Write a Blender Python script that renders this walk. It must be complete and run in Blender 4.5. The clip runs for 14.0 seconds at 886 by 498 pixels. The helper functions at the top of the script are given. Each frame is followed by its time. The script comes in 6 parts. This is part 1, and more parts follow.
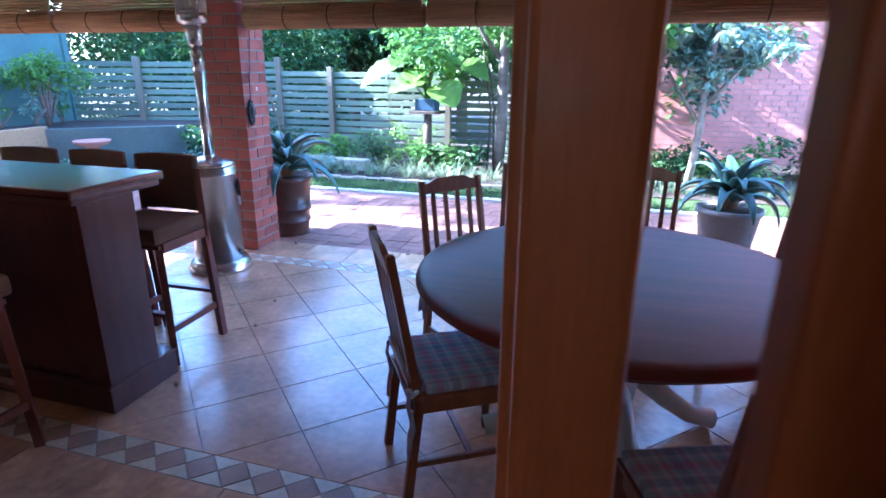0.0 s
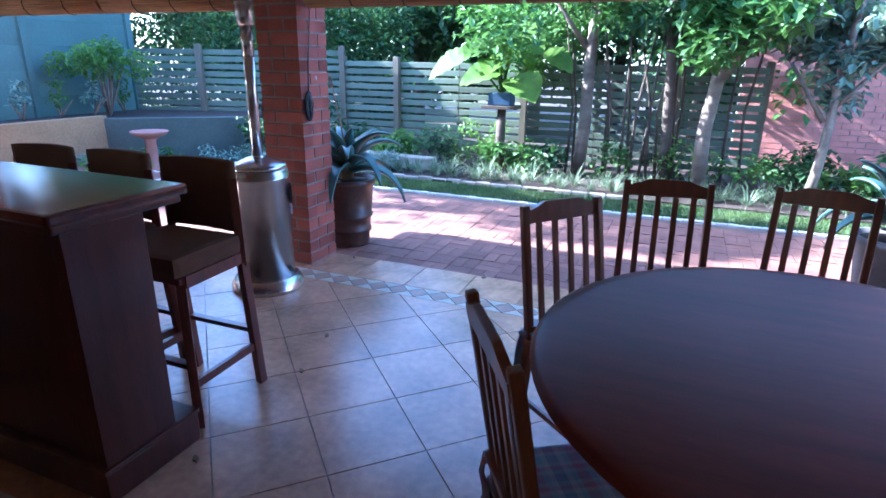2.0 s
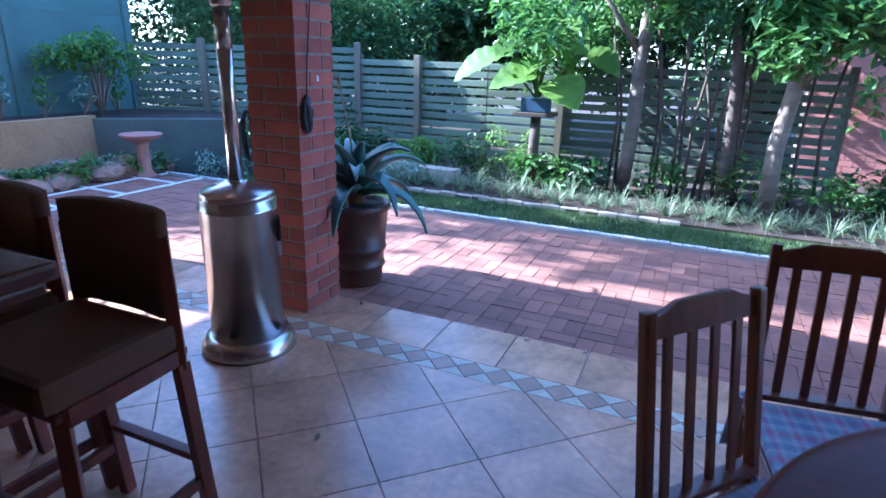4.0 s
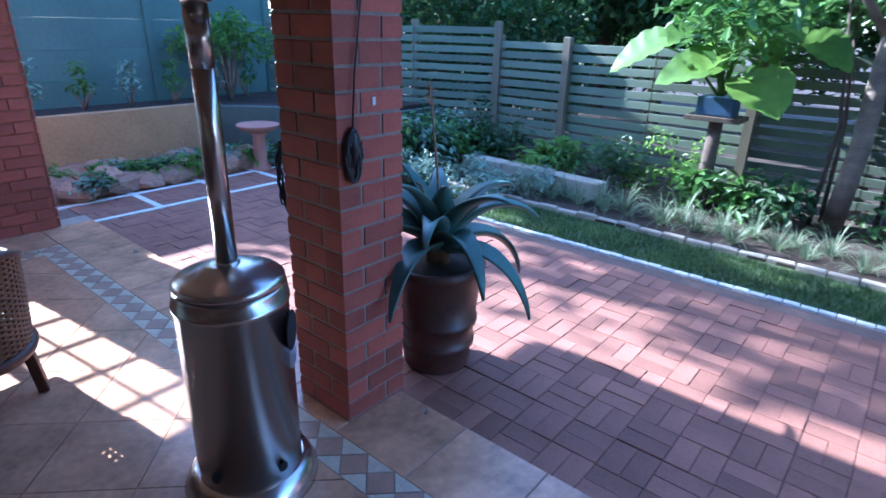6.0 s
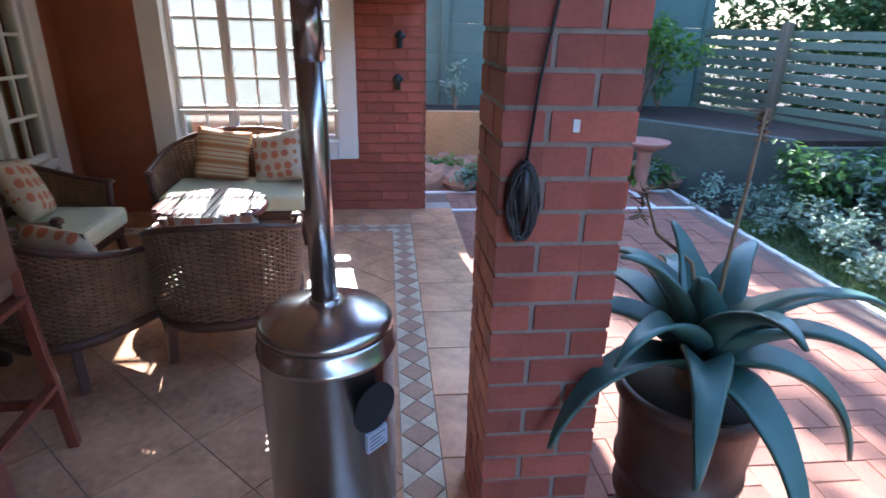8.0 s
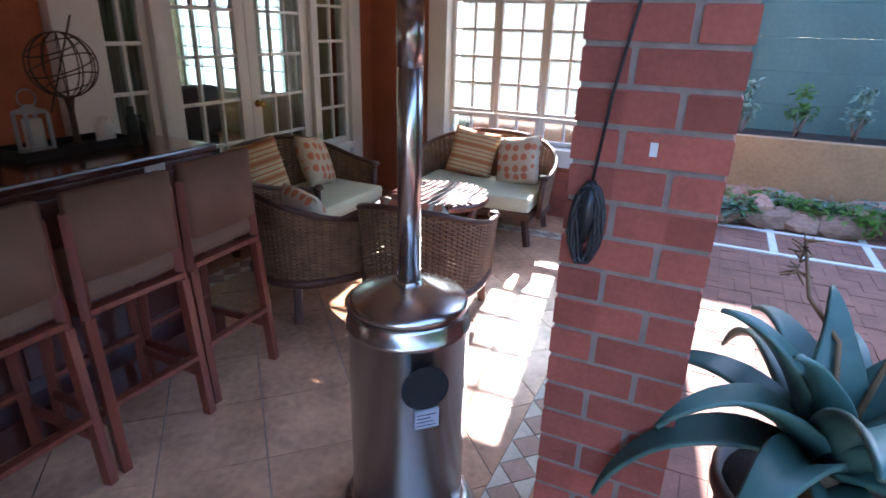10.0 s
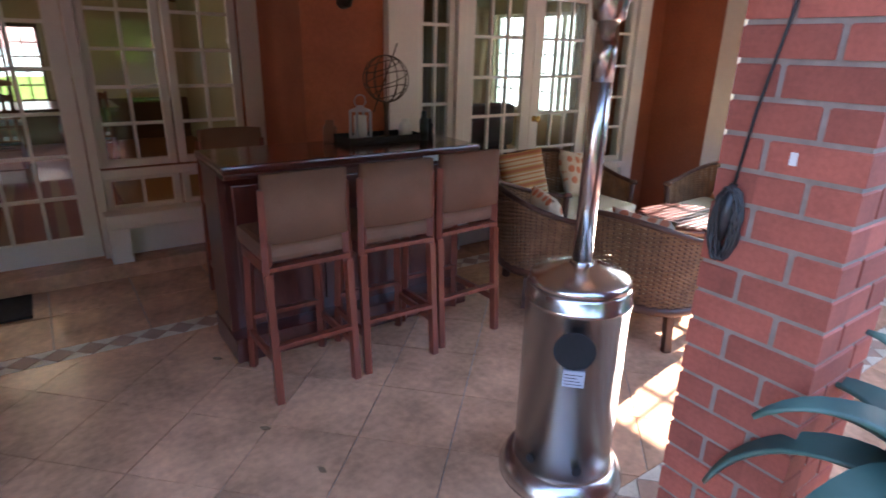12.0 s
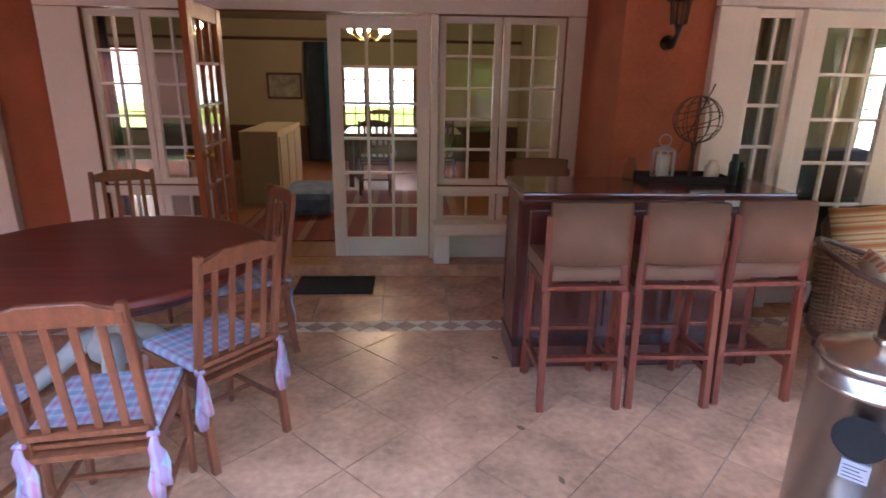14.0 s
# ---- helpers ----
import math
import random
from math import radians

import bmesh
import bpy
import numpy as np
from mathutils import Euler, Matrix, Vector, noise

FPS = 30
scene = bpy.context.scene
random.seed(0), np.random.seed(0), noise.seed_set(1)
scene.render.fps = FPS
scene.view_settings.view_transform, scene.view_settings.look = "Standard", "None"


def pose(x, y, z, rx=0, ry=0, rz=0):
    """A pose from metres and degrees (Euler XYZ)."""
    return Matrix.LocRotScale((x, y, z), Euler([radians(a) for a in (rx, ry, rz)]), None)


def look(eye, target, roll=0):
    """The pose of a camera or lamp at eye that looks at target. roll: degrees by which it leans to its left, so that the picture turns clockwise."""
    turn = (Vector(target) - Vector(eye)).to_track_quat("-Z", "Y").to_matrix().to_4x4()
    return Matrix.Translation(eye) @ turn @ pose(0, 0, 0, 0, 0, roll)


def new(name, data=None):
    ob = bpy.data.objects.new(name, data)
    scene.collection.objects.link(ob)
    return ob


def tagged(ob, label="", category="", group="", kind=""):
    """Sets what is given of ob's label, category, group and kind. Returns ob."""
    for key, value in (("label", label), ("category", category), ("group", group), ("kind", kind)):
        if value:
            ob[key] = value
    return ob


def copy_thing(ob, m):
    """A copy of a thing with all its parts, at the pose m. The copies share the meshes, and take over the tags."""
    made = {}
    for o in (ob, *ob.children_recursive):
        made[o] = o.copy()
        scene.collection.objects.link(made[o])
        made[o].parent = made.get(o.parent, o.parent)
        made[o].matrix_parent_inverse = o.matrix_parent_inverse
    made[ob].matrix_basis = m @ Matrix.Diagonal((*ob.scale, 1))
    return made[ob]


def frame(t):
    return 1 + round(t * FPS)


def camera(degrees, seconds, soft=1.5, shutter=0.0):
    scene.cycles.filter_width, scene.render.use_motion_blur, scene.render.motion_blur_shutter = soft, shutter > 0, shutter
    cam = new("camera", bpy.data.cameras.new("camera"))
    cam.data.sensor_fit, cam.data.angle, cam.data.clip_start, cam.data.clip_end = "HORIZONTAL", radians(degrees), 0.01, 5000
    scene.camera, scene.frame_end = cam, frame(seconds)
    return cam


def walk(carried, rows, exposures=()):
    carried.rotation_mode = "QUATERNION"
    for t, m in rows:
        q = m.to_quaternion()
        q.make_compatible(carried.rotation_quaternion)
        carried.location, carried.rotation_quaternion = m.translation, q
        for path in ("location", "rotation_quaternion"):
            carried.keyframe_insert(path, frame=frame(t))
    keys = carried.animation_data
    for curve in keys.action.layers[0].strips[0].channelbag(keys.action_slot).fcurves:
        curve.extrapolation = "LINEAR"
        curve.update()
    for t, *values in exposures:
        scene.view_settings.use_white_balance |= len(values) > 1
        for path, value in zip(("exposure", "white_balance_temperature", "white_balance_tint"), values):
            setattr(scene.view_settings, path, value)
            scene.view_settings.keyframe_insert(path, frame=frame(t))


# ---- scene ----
cam = camera(75.8, 14.0, soft=1.6, shutter=0.3)
PATH = [
    (0, (0.044, 0.346, 1.51), (-0.5, 2.172, 0.9), 0.3),
    (0.5, (-0.046, 0.564, 1.484), (-0.686, 2.35, 0.853), 0.4),
    (1, (-0.168, 0.725, 1.487), (-0.847, 2.495, 0.852), 0.7),
    (1.5, (-0.27, 0.869, 1.476), (-0.961, 2.634, 0.84), 0.7),
    (2, (-0.374, 1.032, 1.47), (-1.097, 2.786, 0.837), 0.8),
    (2.5, (-0.494, 1.196, 1.399), (-1.234, 2.944, 0.769), 1.0),
    (3, (-0.637, 1.399, 1.358), (-1.379, 3.152, 0.742), 1.4),
    (5.5, (-1.099, 2.723, 1.62), (-2.115, 4.287, 0.897), 1.7),
    (6, (-1.229, 3.054, 1.601), (-2.415, 4.487, 0.866), 1.4),
    (6.5, (-1.285, 3.35, 1.553), (-2.654, 4.614, 0.827), 1.4),
    (7, (-1.312, 3.643, 1.565), (-2.935, 4.552, 0.831), 0.8),
    (7.5, (-1.395, 3.869, 1.553), (-3.182, 4.388, 0.819), 1.0),
    (8, (-1.467, 4.079, 1.55), (-3.318, 4.271, 0.818), 1.2),
    (8.5, (-1.519, 4.264, 1.566), (-3.377, 4.175, 0.832), 1.2),
    (11, (-1.447, 4.889, 1.561), (-2.921, 3.731, 0.864), 1.7),
    (11.5, (-1.409, 5.043, 1.54), (-2.731, 3.704, 0.862), 1.5),
    (12, (-1.387, 5.141, 1.556), (-2.471, 3.599, 0.89), 1.4),
    (12.5, (-1.41, 5.193, 1.559), (-2.2, 3.477, 0.903), 1.3),
    (13, (-1.445, 5.255, 1.552), (-1.955, 3.426, 0.924), 1.2),
    (13.5, (-1.447, 5.297, 1.57), (-1.742, 3.414, 0.964), 1.2),
    (14, (-1.418, 5.357, 1.601), (-1.541, 3.448, 1.016), 0.9),
]
EXPOSURES = [(0.0, 4.1, 4500, 14), (1.0, 3.7, 4600, 14), (3.0, 3.25, 4480, 14), (5.5, 2.6, 4430, 13), (6.5, 2.65, 4680, 13), (7.5, 2.8, 5250, 13), (8.5, 3.0, 5400, 14), (11.0, 3.25, 5500, 18), (12.5, 3.85, 6200, 22), (14.0, 4.4, 6300, 24)]
walk(cam, [(t, look(eye, target, roll)) for t, eye, target, roll in PATH], EXPOSURES)

# ---- light ----
SUN_EL, SUN_DIR = 31.5, Vector((1.0, 0.135, -0.62)).normalized()
world = bpy.data.worlds.new("world")
world.use_nodes = True
scene.world = world
wn = world.node_tree
bg = wn.nodes["Background"]
sky = wn.nodes.new("ShaderNodeTexSky")
sky.sky_type, sky.sun_disc = "NISHITA", False
sky.sun_elevation, sky.sun_rotation = radians(SUN_EL), radians(262)
wn.links.new(sky.outputs[0], bg.inputs[0])
bg.inputs[1].default_value = 0.15
sun = new("sun", bpy.data.lights.new("sun", "SUN"))
sun.data.energy, sun.data.angle, sun.data.color = 5.0, radians(0.6), (1.0, 0.88, 0.72)
sun.matrix_world = look((-20, 0, 12), Vector((-20, 0, 12)) + SUN_DIR)


# ---- materials ----
def mat(name, color, rough=0.6, metal=0.0, scale=6.0, var=0.25, bump=0.15, fine=60.0, each=0.0, tint=None, spec=0.5, coat=0.0):
    """Principled surface with colour drift at two scales, fine relief, and a shift from piece to piece."""
    m = bpy.data.materials.new(name)
    m.use_nodes = True
    t = m.node_tree
    b = t.nodes["Principled BSDF"]
    b.inputs["Roughness"].default_value, b.inputs["Metallic"].default_value = rough, metal
    b.inputs["Specular IOR Level"].default_value = spec
    b.inputs["Coat Weight"].default_value = coat
    b.inputs["Coat Roughness"].default_value = 0.15
    co = t.nodes.new("ShaderNodeTexCoord")
    big, small = t.nodes.new("ShaderNodeTexNoise"), t.nodes.new("ShaderNodeTexNoise")
    big.inputs["Scale"].default_value, small.inputs["Scale"].default_value = scale, fine
    big.inputs["Detail"].default_value = 4
    small.inputs["Detail"].default_value = 3
    for n in (big, small):
        t.links.new(co.outputs["Object"], n.inputs["Vector"])
    mix = t.nodes.new("ShaderNodeMix")
    mix.data_type = "RGBA"
    lo = [c * (1 - var) for c in color]
    hi = [min(1, c * (1 + var)) for c in (tint or color)]
    mix.inputs[6].default_value, mix.inputs[7].default_value = (*lo, 1), (*hi, 1)
    add = t.nodes.new("ShaderNodeMath")
    add.operation = "MULTIPLY_ADD"
    add.inputs[1].default_value = 0.35
    t.links.new(small.outputs[0], add.inputs[0])
    mul = t.nodes.new("ShaderNodeMath")
    mul.operation = "MULTIPLY"
    mul.inputs[1].default_value = 0.65
    t.links.new(big.outputs[0], mul.inputs[0])
    t.links.new(mul.outputs[0], add.inputs[2])
    ramp = t.nodes.new("ShaderNodeMapRange")
    ramp.inputs[1].default_value, ramp.inputs[2].default_value = 0.3, 0.7
    t.links.new(add.outputs[0], ramp.inputs[0])
    t.links.new(ramp.outputs[0], mix.inputs[0])
    out = mix.outputs[2]
    if each:
        info = t.nodes.new("ShaderNodeObjectInfo")
        hsv = t.nodes.new("ShaderNodeHueSaturation")
        mr = t.nodes.new("ShaderNodeMapRange")
        mr.inputs[3].default_value, mr.inputs[4].default_value = 1 - each, 1 + each
        t.links.new(info.outputs["Random"], mr.inputs[0])
        t.links.new(mr.outputs[0], hsv.inputs["Value"])
        t.links.new(out, hsv.inputs["Color"])
        out = hsv.outputs[0]
    t.links.new(out, b.inputs["Base Color"])
    if bump:
        bp = t.nodes.new("ShaderNodeBump")
        bp.inputs["Strength"].default_value, bp.inputs["Distance"].default_value = bump, 0.004
        t.links.new(add.outputs[0], bp.inputs["Height"])
        t.links.new(bp.outputs[0], b.inputs["Normal"])
    return m


def stretched(m, x, y, z):
    """Stretches a material's grain along an axis."""
    t = m.node_tree
    mp = t.nodes.new("ShaderNodeMapping")
    mp.inputs["Scale"].default_value = (x, y, z)
    co = [n for n in t.nodes if n.type == "TEX_COORD"][0]
    for n in [n for n in t.nodes if n.type == "TEX_NOISE"]:
        t.links.new(mp.outputs[0], n.inputs["Vector"])
    t.links.new(co.outputs["Object"], mp.inputs["Vector"])
    return m


def banded(name, colors, axis, width, rough=0.9, cross=None):
    """Woven stripes along one axis, or a plaid with cross."""
    m = mat(name, colors[0], rough, fine=300, scale=20, var=0.12, bump=0.3)
    t = m.node_tree
    b = t.nodes["Principled BSDF"]
    co = [n for n in t.nodes if n.type == "TEX_COORD"][0]
    sep = t.nodes.new("ShaderNodeSeparateXYZ")
    t.links.new(co.outputs["Object"], sep.inputs[0])
    base = b.inputs["Base Color"].links[0].from_socket
    for ax, w, cols in ((axis, width, colors),) + (((cross[0], cross[1], cross[2]),) if cross else ()):
        fr = t.nodes.new("ShaderNodeMath")
        fr.operation = "PINGPONG"
        fr.inputs[1].default_value = w
        t.links.new(sep.outputs[ax], fr.inputs[0])
        dv = t.nodes.new("ShaderNodeMath")
        dv.operation = "DIVIDE"
        dv.inputs[1].default_value = w
        t.links.new(fr.outputs[0], dv.inputs[0])
        rp = t.nodes.new("ShaderNodeValToRGB")
        rp.color_ramp.interpolation = "CONSTANT"
        while len(rp.color_ramp.elements) < len(cols):
            rp.color_ramp.elements.new(0.5)
        for k, c in enumerate(cols):
            e = rp.color_ramp.elements[k]
            e.position, e.color = k / len(cols), (*c, 1)
        t.links.new(dv.outputs[0], rp.inputs[0])
        mx = t.nodes.new("ShaderNodeMix")
        mx.data_type = "RGBA"
        mx.inputs[0].default_value = 0.5 if ax != axis else 0.9
        t.links.new(base, mx.inputs[6])
        t.links.new(rp.outputs[0], mx.inputs[7])
        base = mx.outputs[2]
    t.links.new(base, b.inputs["Base Color"])
    return m


def spotted(name, base_c, dots, scale):
    """Cloth with scattered round motifs."""
    m = mat(name, base_c, 0.9, fine=300, scale=15, var=0.1, bump=0.3)
    t = m.node_tree
    b = t.nodes["Principled BSDF"]
    co = [n for n in t.nodes if n.type == "TEX_COORD"][0]
    vo = t.nodes.new("ShaderNodeTexVoronoi")
    vo.inputs["Scale"].default_value = scale
    vo.inputs["Randomness"].default_value = 0.35
    t.links.new(co.outputs["Object"], vo.inputs["Vector"])
    lt = t.nodes.new("ShaderNodeMath")
    lt.operation = "LESS_THAN"
    lt.inputs[1].default_value = 0.36
    t.links.new(vo.outputs["Distance"], lt.inputs[0])
    mx = t.nodes.new("ShaderNodeMix")
    mx.data_type = "RGBA"
    t.links.new(lt.outputs[0], mx.inputs[0])
    t.links.new(b.inputs["Base Color"].links[0].from_socket, mx.inputs[6])
    mx.inputs[7].default_value = (*dots, 1)
    t.links.new(mx.outputs[2], b.inputs["Base Color"])
    return m


def leafmat(name, color, tint, rough=0.5, trans=0.35):
    m = mat(name, color, rough, scale=1.7, fine=9, var=0.35, bump=0, tint=tint)
    t = m.node_tree
    b = t.nodes["Principled BSDF"]
    tr = t.nodes.new("ShaderNodeBsdfTranslucent")
    t.links.new(b.inputs["Base Color"].links[0].from_socket, tr.inputs[0])
    mx = t.nodes.new("ShaderNodeMixShader")
    mx.inputs[0].default_value = trans
    t.links.new(b.outputs[0], mx.inputs[1])
    t.links.new(tr.outputs[0], mx.inputs[2])
    t.links.new(mx.outputs[0], t.nodes["Material Output"].inputs[0])
    return m


def glassmat(name, rough=0.0, tint=(0.9, 0.95, 0.93), frost=0.0):
    """Thin pane: clear with a mirror sheen, or milky by the share of frost."""
    m = bpy.data.materials.new(name)
    m.use_nodes = True
    t = m.node_tree
    t.nodes.remove(t.nodes["Principled BSDF"])
    tr, gl = t.nodes.new("ShaderNodeBsdfTransparent"), t.nodes.new("ShaderNodeBsdfGlossy")
    tr.inputs[0].default_value = (*tint, 1)
    gl.inputs["Roughness"].default_value = rough
    mx, lw = t.nodes.new("ShaderNodeMixShader"), t.nodes.new("ShaderNodeLayerWeight")
    pw, ma = t.nodes.new("ShaderNodeMath"), t.nodes.new("ShaderNodeMath")
    pw.operation, ma.operation = "POWER", "MULTIPLY_ADD"
    pw.inputs[1].default_value, ma.inputs[1].default_value, ma.inputs[2].default_value = 4.0, 0.6, 0.035
    t.links.new(lw.outputs["Facing"], pw.inputs[0])
    t.links.new(pw.outputs[0], ma.inputs[0])
    t.links.new(ma.outputs[0], mx.inputs[0])
    t.links.new(tr.outputs[0], mx.inputs[1])
    t.links.new(gl.outputs[0], mx.inputs[2])
    t.links.new(mx.outputs[0], t.nodes["Material Output"].inputs[0])
    if frost:
        fr, mf = t.nodes.new("ShaderNodeBsdfTranslucent"), t.nodes.new("ShaderNodeMixShader")
        fr.inputs[0].default_value = (0.85, 0.87, 0.84, 1)
        mf.inputs[0].default_value = frost
        t.links.new(mx.outputs[0], mf.inputs[1])
        t.links.new(fr.outputs[0], mf.inputs[2])
        t.links.new(mf.outputs[0], t.nodes["Material Output"].inputs[0])
    return m


def glow(name, color, strength):
    m = bpy.data.materials.new(name)
    m.use_nodes = True
    b = m.node_tree.nodes["Principled BSDF"]
    b.inputs["Base Color"].default_value = (*color, 1)
    b.inputs["Emission Color"].default_value = (*color, 1)
    b.inputs["Emission Strength"].default_value = strength
    return m


M_TILE = mat("terracotta_tile", (0.54, 0.30, 0.175), 0.26, scale=3.4, fine=26, var=0.4, bump=0.08, each=0.1)
M_GROUT = mat("grout", (0.33, 0.27, 0.22), 0.9, var=0.2)
M_CREAM = mat("cream_mosaic", (0.62, 0.52, 0.38), 0.4, scale=8, each=0.1)
M_BROWN = mat("brown_mosaic", (0.37, 0.22, 0.145), 0.4, scale=8, each=0.1)
M_BRICK = mat("red_face_brick", (0.33, 0.085, 0.055), 0.75, scale=5, fine=90, var=0.3, bump=0.35, each=0.22)
M_MORTAR = mat("mortar", (0.26, 0.21, 0.18), 0.95, scale=20, var=0.2, bump=0.5)
M_PAVER = mat("clay_paver", (0.245, 0.11, 0.075), 0.8, scale=5, fine=80, var=0.3, bump=0.35, each=0.25)
M_SAND = mat("paver_joint", (0.14, 0.09, 0.07), 0.95, scale=20)
M_WALLRED = mat("terracotta_wall", (0.36, 0.115, 0.055), 0.8, scale=2.5, fine=50, var=0.22, bump=0.2, each=0.12)
M_WHITE = mat("white_paint", (0.74, 0.72, 0.68), 0.45, scale=3, fine=40, var=0.06, bump=0.05)
M_WHITELINE = mat("white_line_stone", (0.6, 0.59, 0.56), 0.8, scale=15, var=0.15, bump=0.3, each=0.1)
M_VARNISH = stretched(mat("varnished_door", (0.30, 0.085, 0.026), 0.42, scale=5, fine=50, var=0.3, bump=0.05, coat=0.05, spec=0.25), 6, 6, 0.6)
M_MAHOG = stretched(mat("dark_mahogany", (0.085, 0.022, 0.016), 0.28, scale=4, fine=40, var=0.4, bump=0.04, coat=0.5), 5, 5, 0.7)
M_BARTOP = stretched(mat("bar_top_mahogany", (0.10, 0.028, 0.02), 0.17, scale=4, fine=40, var=0.35, bump=0.02, coat=0.8), 0.6, 6, 6)
M_TABLETOP = stretched(mat("table_mahogany", (0.15, 0.027, 0.017), 0.4, scale=3, fine=40, var=0.3, bump=0.02, coat=0.0, spec=0.2), 0.6, 5, 5)
M_CHAIR = stretched(mat("chair_wood", (0.20, 0.065, 0.028), 0.38, scale=6, fine=50, var=0.35, bump=0.05, coat=0.2), 5, 5, 0.7)
M_STOOLWOOD = stretched(mat("stool_wood", (0.17, 0.04, 0.022), 0.38, scale=6, fine=50, var=0.35, bump=0.05, coat=0.2), 5, 5, 0.7)
M_SUEDE = mat("brown_suede", (0.185, 0.108, 0.072), 0.95, scale=5, fine=200, var=0.18, bump=0.25, spec=0.2)
M_PLAID = banded("plaid_cloth", [(0.22, 0.33, 0.46), (0.45, 0.47, 0.55), (0.42, 0.14, 0.28), (0.28, 0.42, 0.50), (0.14, 0.2, 0.36)], 0, 0.07, cross=(1, 0.06, [(0.5, 0.25, 0.35), (0.4, 0.5, 0.6), (0.6, 0.6, 0.65), (0.3, 0.35, 0.5)]))
M_STEEL = stretched(mat("brushed_steel", (0.60, 0.57, 0.55), 0.25, 1.0, scale=4, fine=120, var=0.08, bump=0.004), 1, 1, 12)
M_CHROME = mat("polished_steel", (0.62, 0.62, 0.62), 0.12, 1.0, var=0.05, bump=0)
M_BLACK = mat("black_plastic", (0.012, 0.012, 0.013), 0.9, var=0.3)
M_CABLE = mat("black_cable", (0.022, 0.022, 0.024), 0.4, var=0.3, bump=0)
M_LABEL = mat("grey_label", (0.38, 0.4, 0.45), 0.4, var=0.05, bump=0)
M_BRASS = mat("brass", (0.72, 0.5, 0.16), 0.22, 1.0, var=0.15, bump=0)
M_WICKER = mat("wicker", (0.22, 0.12, 0.06), 0.65, scale=12, fine=120, var=0.45, bump=0.3)
M_WICKERDK = mat("dark_cane_frame", (0.075, 0.03, 0.018), 0.45, scale=9, var=0.3)
M_CUSHION = mat("pale_green_cushion", (0.58, 0.58, 0.40), 0.9, scale=4, fine=250, var=0.1, bump=0.2)
M_STRIPE = banded("striped_cushion", [(0.60, 0.48, 0.28), (0.48, 0.17, 0.05), (0.62, 0.52, 0.34), (0.50, 0.30, 0.10), (0.42, 0.13, 0.05)], 2, 0.06)
M_SPOT = spotted("spotted_cushion", (0.58, 0.48, 0.34), (0.52, 0.18, 0.09), 12)
M_POT = mat("brown_glazed_pot", (0.085, 0.04, 0.028), 0.42, scale=5, fine=40, var=0.4, bump=0.2)
M_POTGREY = mat("grey_pot", (0.19, 0.18, 0.18), 0.7, scale=5, fine=60, var=0.25, bump=0.3)
M_SOIL = mat("soil", (0.035, 0.022, 0.015), 0.95, scale=8, fine=60, var=0.5, bump=1.0)
M_LAWN = mat("lawn_soil", (0.05, 0.075, 0.025), 0.95, scale=3, fine=60, var=0.5, bump=0.8)
M_GREENWALL = mat("green_precast", (0.075, 0.125, 0.108), 0.85, scale=1.2, fine=30, var=0.22, bump=0.25, each=0.06)
M_RETAIN = mat("ochre_retaining_wall", (0.33, 0.20, 0.10), 0.9, scale=1.6, fine=30, var=0.3, bump=0.3)
M_RETAINGREY = mat("grey_retaining_wall", (0.075, 0.09, 0.074), 0.9, scale=1.6, fine=30, var=0.3, bump=0.3)
M_FENCE = stretched(mat("green_fence_slat", (0.115, 0.145, 0.10), 0.8, scale=2, fine=40, var=0.3, bump=0.25, each=0.22), 0.5, 5, 5)
M_FENCEPOST = stretched(mat("fence_post", (0.14, 0.12, 0.08), 0.85, scale=3, fine=40, var=0.35, bump=0.3), 5, 5, 0.5)
M_ROCK = mat("sandstone_rock", (0.27, 0.16, 0.11), 0.9, scale=5, fine=40, var=0.4, bump=0.8, each=0.3)
M_EDGE = mat("cream_edging_stone", (0.33, 0.29, 0.23), 0.9, scale=6, var=0.3, bump=0.4, each=0.15)
M_BARK = stretched(mat("pale_bark", (0.17, 0.135, 0.105), 0.9, scale=4, fine=30, var=0.45, bump=0.8), 1, 1, 2.5)
M_BARKDK = mat("dark_bark", (0.08, 0.06, 0.045), 0.95, scale=5, fine=30, var=0.45, bump=0.8)
M_LEAF = leafmat("green_leaves", (0.055, 0.14, 0.03), (0.10, 0.20, 0.04))
M_LEAFDK = leafmat("dark_leaves", (0.02, 0.06, 0.022), (0.05, 0.11, 0.03))
M_LEAFLT = leafmat("bright_leaves", (0.10, 0.22, 0.03), (0.17, 0.28, 0.05), trans=0.5)
M_LEAFBLUE = leafmat("grey_green_leaves", (0.13, 0.21, 0.17), (0.2, 0.28, 0.2), trans=0.15)
M_TUFT = leafmat("pale_grass_tuft", (0.12, 0.18, 0.10), (0.22, 0.27, 0.16))
M_GRASS = leafmat("lawn_blades", (0.045, 0.09, 0.022), (0.09, 0.145, 0.04))
M_ALOE = leafmat("aloe_leaf", (0.06, 0.135, 0.11), (0.10, 0.185, 0.15), 0.38, 0.06)
M_DEAD = mat("dry_stalk", (0.2, 0.12, 0.06), 0.9, scale=10)
M_REDWALLFAR = mat("far_red_brick", (0.46, 0.19, 0.15), 0.85, scale=3, fine=60, var=0.25, bump=0.2, each=0.15)
M_BAMBOO = stretched(mat("bamboo_blind", (0.38, 0.20, 0.085), 0.65, scale=6, fine=60, var=0.4, bump=0.2), 0.4, 6, 6)
